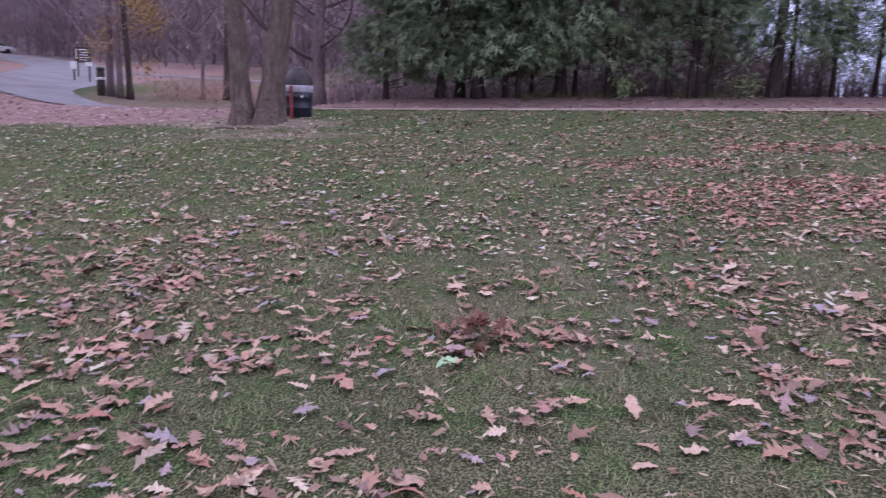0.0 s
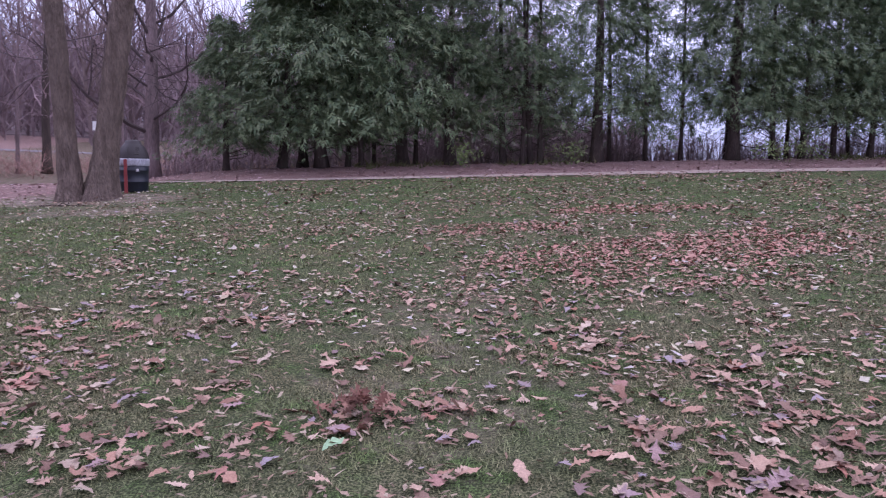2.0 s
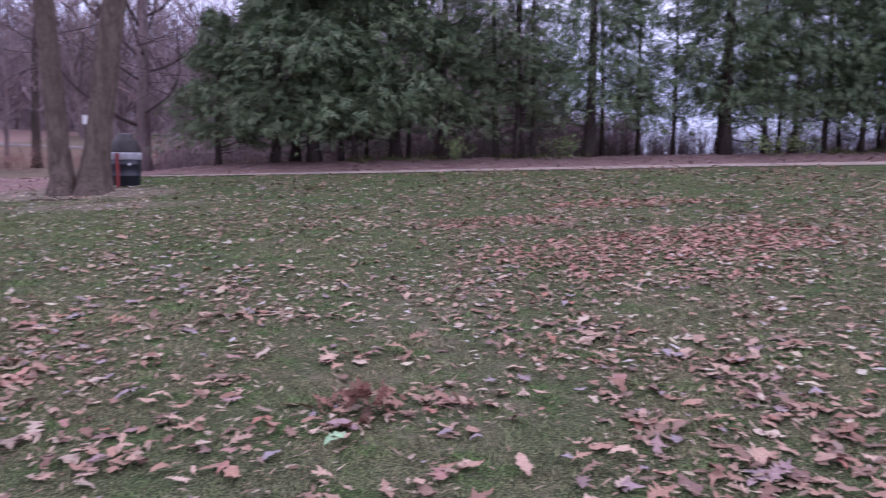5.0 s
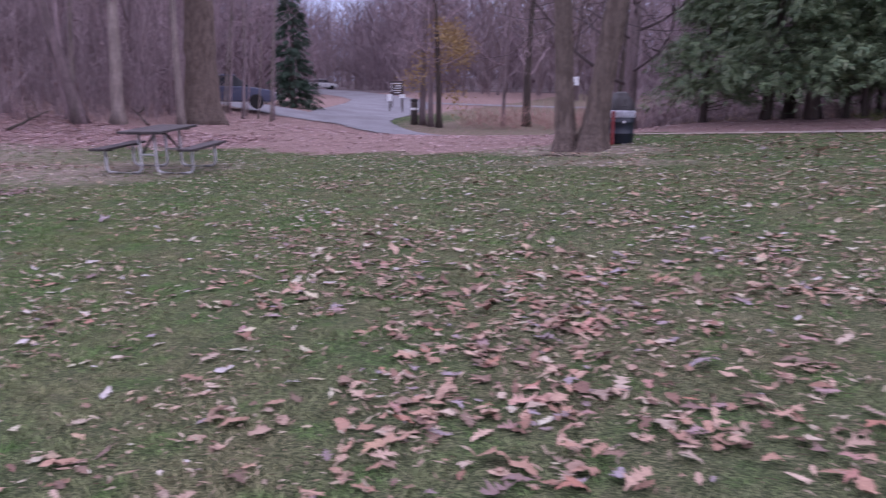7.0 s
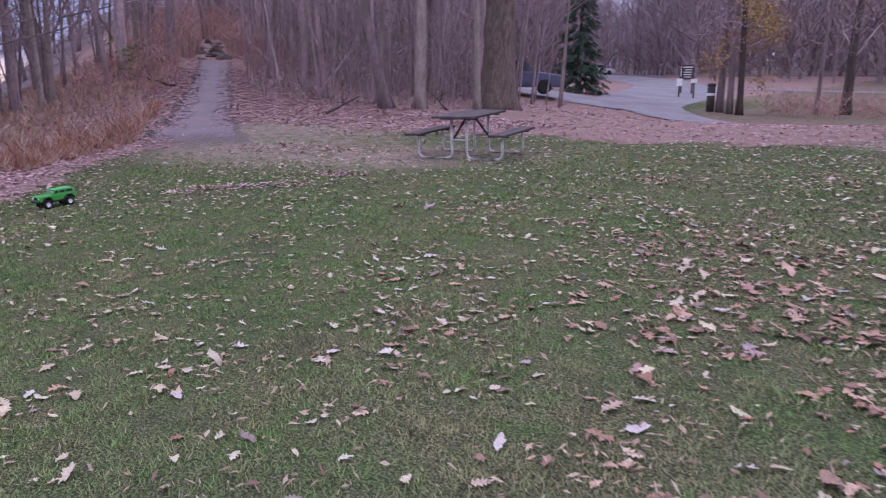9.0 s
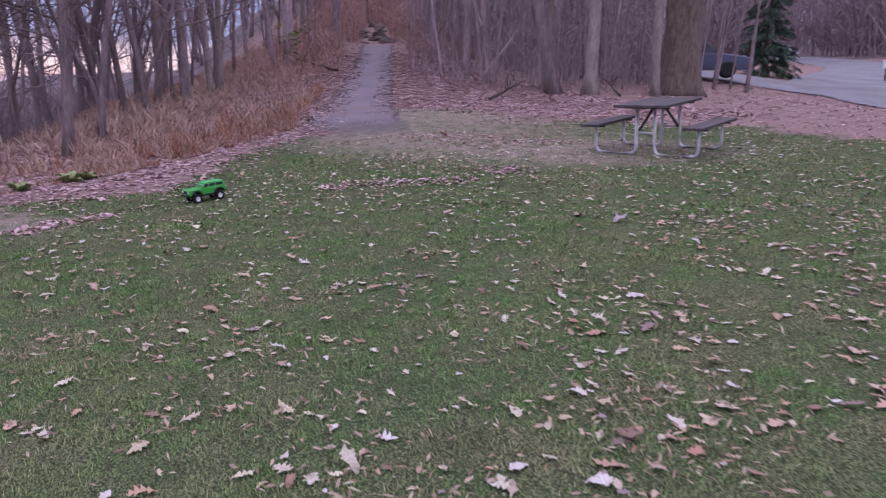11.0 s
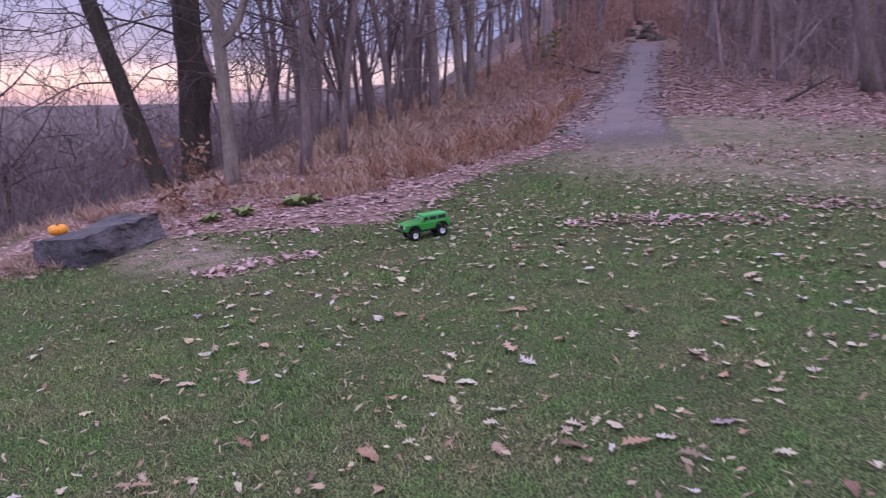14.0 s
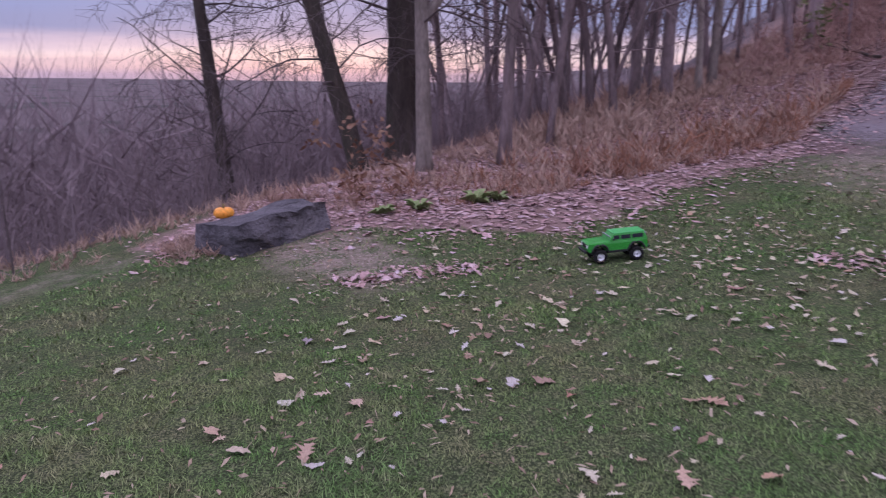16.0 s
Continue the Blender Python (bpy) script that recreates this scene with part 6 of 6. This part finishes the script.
# outlines of leaves: (place along the midrib, half width), as shares of the length
OAK = ((0, .03), (.12, .10), (.20, .25), (.28, .10), (.40, .35), (.48, .12), (.60, .37), (.69, .11), (.80, .23), (.88, .08), (1, .01))
RED_OAK = ((0, .02), (.14, .06), (.24, .30), (.30, .07), (.44, .43), (.50, .09), (.66, .42), (.70, .10), (.84, .24), (.90, .07), (1, .01))
MAPLE = ((0, .05), (.07, .30), (.16, .18), (.32, .52), (.40, .24), (.50, .42), (.57, .19), (.68, .24), (.75, .11), (.86, .12), (1, .01))
TORN = ((0, .06), (.10, .24), (.20, .20), (.30, .36), (.42, .27), (.54, .39), (.65, .28), (.76, .30), (.85, .16), (.93, .12), (1, .02))
SHAPES = (OAK, RED_OAK, MAPLE, TORN, OAK, TORN)


def leaf_verts(rng, n, size, shapes=SHAPES, rows=range(11)):
    """n leaves about the origin, each a midrib with a lobed rim either side, folded, curled and crumpled."""
    rows = list(rows)
    sh = np.array(shapes)[rng.integers(0, len(shapes), n)][:, rows]
    size = np.asarray(size, float).reshape(-1, 1)
    k = len(rows)
    t = sh[..., 0]
    fold, curl, hook = rng.uniform(-0.25, 0.30, (n, 1)), rng.normal(0, 0.28, (n, 1)), rng.normal(0.05, 0.3, (n, 1))
    sway = rng.normal(0, 0.16, (n, 1))
    mid = np.stack([t - 0.5, sway * (t - 0.5) ** 2, curl * (t - 0.5) ** 2 * 1.2 + hook * (t - 0.5) ** 3 * 3], 2)
    sides = []
    for sg in (1, -1):
        w = sh[..., 1] * rng.uniform(0.72, 1.2, (n, k)) * rng.uniform(0.55, 1.0, (n, 1))
        sides.append(np.stack([mid[..., 0] + 0.22 * w, mid[..., 1] + sg * w, mid[..., 2] + np.abs(fold) * w * np.where(fold > 0, 1, -0.4) + rng.normal(0, 0.16, (n, k)) * w + rng.uniform(-0.3, 0.9, (n, 1)) * w * w], 2))
    v = np.concatenate([mid] + sides, 1) * size[..., None]
    j = np.arange(k - 1)
    tris = []
    for o, flip in ((k, 1), (2 * k, -1)):
        for q in (np.stack([j, j + 1, o + j + 1], 1), np.stack([j, o + j + 1, o + j], 1)):
            tris.append(q[:, ::flip])
    return v, np.concatenate(tris)


def turn_all(v, yaw, tilt, ax):
    c, s = np.cos(tilt)[:, None], np.sin(tilt)[:, None]
    ca, sa = np.cos(ax)[:, None], np.sin(ax)[:, None]
    x, y, z = v[..., 0], v[..., 1], v[..., 2]
    x, y = x * ca + y * sa, -x * sa + y * ca
    y, z = y * c - z * s, y * s + z * c
    cy, sy = np.cos(yaw)[:, None], np.sin(yaw)[:, None]
    return np.stack([x * cy - y * sy, x * sy + y * cy, z], 2)


def leaf_mesh(name, rng, x, y, size, mat, tilt=0.22, lift=0.012, coarse=False, heap=None, rows=range(11), shapes=SHAPES):
    """Many leaves as one mesh; coarse ones are crooked four-cornered scraps."""
    n = len(x)
    if coarse:
        th = np.arange(4) * np.pi / 2 + rng.uniform(-0.4, 0.4, (n, 4))
        r = np.asarray(size).reshape(-1, 1) * 0.5 * rng.uniform(0.55, 1.25, (n, 4)) * np.array([1.0, 0.65, 1.0, 0.65])
        v = np.concatenate([np.zeros((n, 1, 3)), np.stack([r * np.cos(th), r * np.sin(th), rng.normal(0.06, 0.16, (n, 4)) * r], 2)], 1)
        j = np.arange(4)
        tris = np.stack([0 * j, 1 + j, 1 + (j + 1) % 4], 1)
    else:
        v, tris = leaf_verts(rng, n, size, shapes, rows)
    v = turn_all(v, rng.uniform(0, 6.283, n), np.abs(rng.normal(0, tilt, n)), rng.uniform(0, 6.283, n))
    low = v[..., 2].min(1)
    z = land(x, y) + lift - low * 0.8 + (heap if heap is not None else 0)
    v = v + np.stack([x, y, z], 1)[:, None]
    T = (tris[None] + (np.arange(n) * v.shape[1])[:, None, None]).reshape(-1, 3)
    return tri_mesh(name, v.reshape(-1, 3), T, mat)


# the stretch of lawn whose leaves are pieces of their own
NEAR = (-1.9, 2.3, 2.7, 4.6)


RED_LEAF = material("curled_leaf", (0, 0, 0), (0.22, 0.12, 0.09), 14, 0.8, 0.15, None, 90, depth=0.004, island=((0.26, 0.13, 0.095), (0.18, 0.085, 0.062), (0.32, 0.18, 0.13), (0.14, 0.07, 0.052), (0.36, 0.23, 0.17)))
LEAF_RED = material("drift_leaf", (0, 0, 0), (0.26, 0.13, 0.10), 26, 0.8, 0.2, None, 120, depth=0.004, island=((0.47, 0.26, 0.20), (0.37, 0.175, 0.13), (0.54, 0.35, 0.28), (0.24, 0.115, 0.088), (0.50, 0.30, 0.23), (0.42, 0.21, 0.16)))
BITS = material("leaf_bit", (0, 0, 0), (0.34, 0.25, 0.17), 14, 0.8, 0.0, None, 90, island=((0.37, 0.31, 0.215), (0.22, 0.135, 0.095), (0.42, 0.36, 0.265), (0.28, 0.18, 0.13), (0.15, 0.09, 0.07), (0.36, 0.31, 0.22)))


def fallen_leaves():
    rng = np.random.default_rng(52)
    x, y = rng.uniform(-16, 12, 160000), rng.uniform(0.4, 18, 160000)
    d = leaf_density(x, y)
    area = 28 * 17.6
    k = (rng.uniform(0, 160000 / area, len(x)) < d) & (litter_mask(x, y) < 0.6) & (past_crest(x, y) < -0.1) & (np.hypot(x + 14.05, y - 0.12) > 0.8)
    x, y = x[k], y[k]
    near = (x > NEAR[0]) & (x < NEAR[1]) & (y > NEAR[2]) & (y < NEAR[3])
    # where single leaves lie, only the rest is added
    near &= rng.uniform(0, 1, len(x)) < 34 / leaf_density(x, y)
    xs, ys = x[~near], y[~near]
    size = np.clip(0.072 * np.exp(rng.normal(0, 0.42, len(xs))), 0.028, 0.135)
    pale = rng.uniform(0, 1, len(xs)) < step01(-xs, 0.5, 6.5) * 0.85 * np.clip(1.5 - leaf_density(xs, ys) / 90, 0.3, 1)
    pile = (xs < -8) & (leaf_density(xs, ys) > 80)
    drift = (xs > -2) & (leaf_density(xs, ys) > 190)
    pale &= ~pile & ~drift
    for k, mat, what in ((drift, LEAF_RED, "thick drift of pinkish-red fallen leaves"), (pile, LITTER, "pinkish leaves swept together on the lawn"), (~pale & ~pile & ~drift, LEAF, "red-brown fallen oak and maple leaves on the lawn"), (pale, LEAF_PALE, "pale fallen leaves strewn over the lawn")):
        by_path = near_line(xs, ys, [(0, 0), (-1.5, 0.2), (-3.5, 1.3), (-6.8, 2.8)]) < 5.2
        for near_by, rows in ((True, range(11)), (False, (0, 2, 3, 6, 7, 10))):
            q = k & (by_path == near_by)
            if q.any():
                ob = new("fallen_leaves", leaf_mesh("fallen_leaves", rng, xs[q], ys[q], size[q] * (0.85 if mat is LEAF_PALE else 1.08) * (1.0 if near_by else 0.86), mat, 0.11, 0.010, rows=rows))
                tagged(ob, what, "fallen leaves", kind="stuff")
    # small bleached leaves that fleck the middle of the lawn
    fx, fy = rng.uniform(-14, 9, 19000), rng.uniform(3, 15.5, 19000)
    k = (near_line(fx, fy, [(0, 0), (-1.5, 0.2), (-3.5, 1.3), (-6.8, 2.8)]) > 4.2) & (litter_mask(fx, fy) < 0.4) & (past_crest(fx, fy) < -0.4) & (rng.uniform(0, 1, 19000) < np.clip(0.5 + 0.6 * cloud(fx, fy, 0.9, 15), 0.1, 1))
    fx, fy = fx[k], fy[k]
    ob = new("leaf_flecks", leaf_mesh("leaf_flecks", rng, fx, fy, np.clip(0.062 * np.exp(rng.normal(0, 0.3, len(fx))), 0.035, 0.11), LEAF_PALE, 0.2, 0.022, True))
    tagged(ob, "small bleached leaves flecking the lawn", "fallen leaves", kind="stuff")
    # small torn leaves, straw and bits among the grass
    n = 160000
    bx, by = rng.uniform(-16, 12, n), rng.uniform(-1.5, 15, n)
    k = (litter_mask(bx, by) < 0.5) & (past_crest(bx, by) < -0.3) & (rng.uniform(0, 1, n) < np.clip(leaf_density(bx, by) / 62, 0.25, 1.3) * np.clip(0.8 + cloud(bx, by, 0.6, 9), 0.2, 1.2)) & (near_line(bx, by, [(0, 0), (-6.8, 2.8)]) < 11)
    bx, by = bx[k], by[k]
    n = len(bx)
    a, ln = rng.uniform(0, 6.283, n), rng.uniform(0.007, 0.033, n)
    d = np.stack([np.cos(a), np.sin(a), rng.normal(0, 0.3, n)], 1) * ln[:, None]
    sd = np.stack([-np.sin(a), np.cos(a), rng.normal(0, 0.3, n)], 1) * (ln * rng.uniform(0.12, 0.45, n))[:, None]
    c = np.stack([bx, by, land(bx, by) + 0.022], 1)
    q = rng.uniform(-0.5, 0.5, (n, 1))
    V = np.stack([c - d, c + sd + d * q, c + d, c - sd * 0.8 - d * q + np.array([0, 0, 0.006])], 1).reshape(-1, 3)
    o = np.arange(n) * 4
    ob = new("leaf_bits", tri_mesh("leaf_bits", V, np.concatenate([np.stack([o, o + 1, o + 2], 1), np.stack([o, o + 2, o + 3], 1)]), BITS))
    tagged(ob, "small torn leaf bits and straw in the grass", "leaf bits", kind="stuff")
    # thick litter: along the crest, under the woods and cedars
    n = 200000
    close = rng.uniform(0, 1, n) < 0.42
    x, y = np.where(close, rng.uniform(-30, -13, n), rng.uniform(-46, 24, n)), np.where(close, rng.uniform(-1, 15.5, n), rng.uniform(-3, 29, n))
    m = litter_mask(x + rng.normal(0, 0.45, n), y + rng.normal(0, 0.45, n)) * (past_crest(x, y) < 2.5)
    dist = np.hypot(x + 6, y - 2.5)
    k = (rng.uniform(0, 1, n) < m * np.clip(1.25 - dist / 45, 0.3, 1)) & (near_line(x, y, TRAIL_LINE) > rng.uniform(0.15, 0.75, n)) & (near_line(x, y, WALK_LINE) > 0.45) & (y < 29) & (np.hypot(x + 14.05, y - 0.12) > 0.7)
    x, y = x[k], y[k]
    dist = np.hypot(x + 6, y - 2.5)
    size = np.clip(rng.normal(0.074, 0.02, len(x)), 0.04, 0.12) * (1 + dist / 90)
    ob = new("leaf_litter", leaf_mesh("leaf_litter", rng, x, y, size, LITTER, 0.10, 0.010, True))
    tagged(ob, "thick pinkish-brown leaf litter along the wood's edge", "leaf litter", kind="stuff")
    # the small heap that stands up from the lawn
    n = 64
    a, r = rng.uniform(0, 6.283, n), np.abs(rng.normal(0, 0.115, n))
    hx, hy = -0.05 + np.cos(a) * r * 1.3, 3.62 + np.sin(a) * r
    ob = new("curled_leaves", leaf_mesh("curled_leaves", rng, hx, hy, rng.uniform(0.08, 0.14, n), RED_LEAF, 0.8, 0.0, shapes=(OAK, RED_OAK), heap=np.clip(0.10 - r * 0.5, 0, 1)))
    tagged(ob, "small heap of curled brown oak leaves", "leaf heap", kind="stuff")
    return xs, ys


fallen_leaves()


def near_leaves():
    """Single leaves on the stretch of lawn that is seen most closely."""
    rng = np.random.default_rng(53)
    kinds = []
    for i in range(12):
        v, tris = leaf_verts(rng, 1, np.array([0.115]), shapes=(SHAPES[i % len(SHAPES)],))
        v = v[0]
        v[:, 2] -= v[:, 2].min()
        kinds.append(tri_mesh("leaf", v, tris, LEAF_PIECE))
    done = 0
    while done < 300:
        x, y = rng.uniform(NEAR[0], NEAR[1]), rng.uniform(NEAR[2], NEAR[3])
        if rng.uniform(0, 90) > float(leaf_density(np.array(x), np.array(y))):
            continue
        ob = new("leaf", kinds[rng.integers(0, 12)])
        ob.parent = ground
        s = float(np.clip(rng.normal(0.85, 0.28), 0.4, 1.5))
        ob.matrix_world = Matrix.Translation((x, y, float(land(x, y)) + 0.018)) @ Euler((rng.normal(0, 0.1), rng.normal(0, 0.1), rng.uniform(0, 6.28))).to_matrix().to_4x4() @ Matrix.Diagonal((s, s, s, 1))
        done += 1


near_leaves()


def green_leaf():
    """The one leaf that is still green, before the heap."""
    rng = np.random.default_rng(77)
    v, tris = leaf_verts(rng, 1, np.array([0.095]), shapes=(TORN,))
    v = v[0]
    v[:, 2] -= v[:, 2].min()
    ob = new("green_leaf", tri_mesh("green_leaf", v, tris, plain("pale_green_leaf", (0.30, 0.46, 0.26), 0.7)))
    ob.matrix_world = Matrix.Translation((GREEN[0], GREEN[1], float(land(*GREEN)) + 0.03)) @ Euler((0.25, 0.1, 0.4)).to_matrix().to_4x4()
    tagged(ob, "single pale green leaf lying on the lawn", "leaf")


GREEN = (-0.17, 3.24)
green_leaf()


def bright_patch():
    """A streak of fresh yellow-green turf among the dull lawn."""
    rng = np.random.default_rng(78)
    n = 2600
    u, v = rng.normal(0, 0.40, n), rng.normal(0, 0.16, n)
    p = np.stack([5.65 + u * 0.94 + v * 0.34, 9.0 - u * 0.34 + v * 0.94], 1)
    fresh = material("fresh_turf", (0, 0, 0), (0.17, 0.23, 0.06), 3, 0.8, 0.0, None, 20, island=((0.15, 0.22, 0.05), (0.20, 0.27, 0.07), (0.12, 0.19, 0.05)))
    stems("fresh_grass", p, rng.uniform(0.03, 0.075, n), 5, fresh, "streak of fresh yellow-green grass in the lawn", "grass", 79, 0.006, 0.9, trunk=False)


bright_patch()
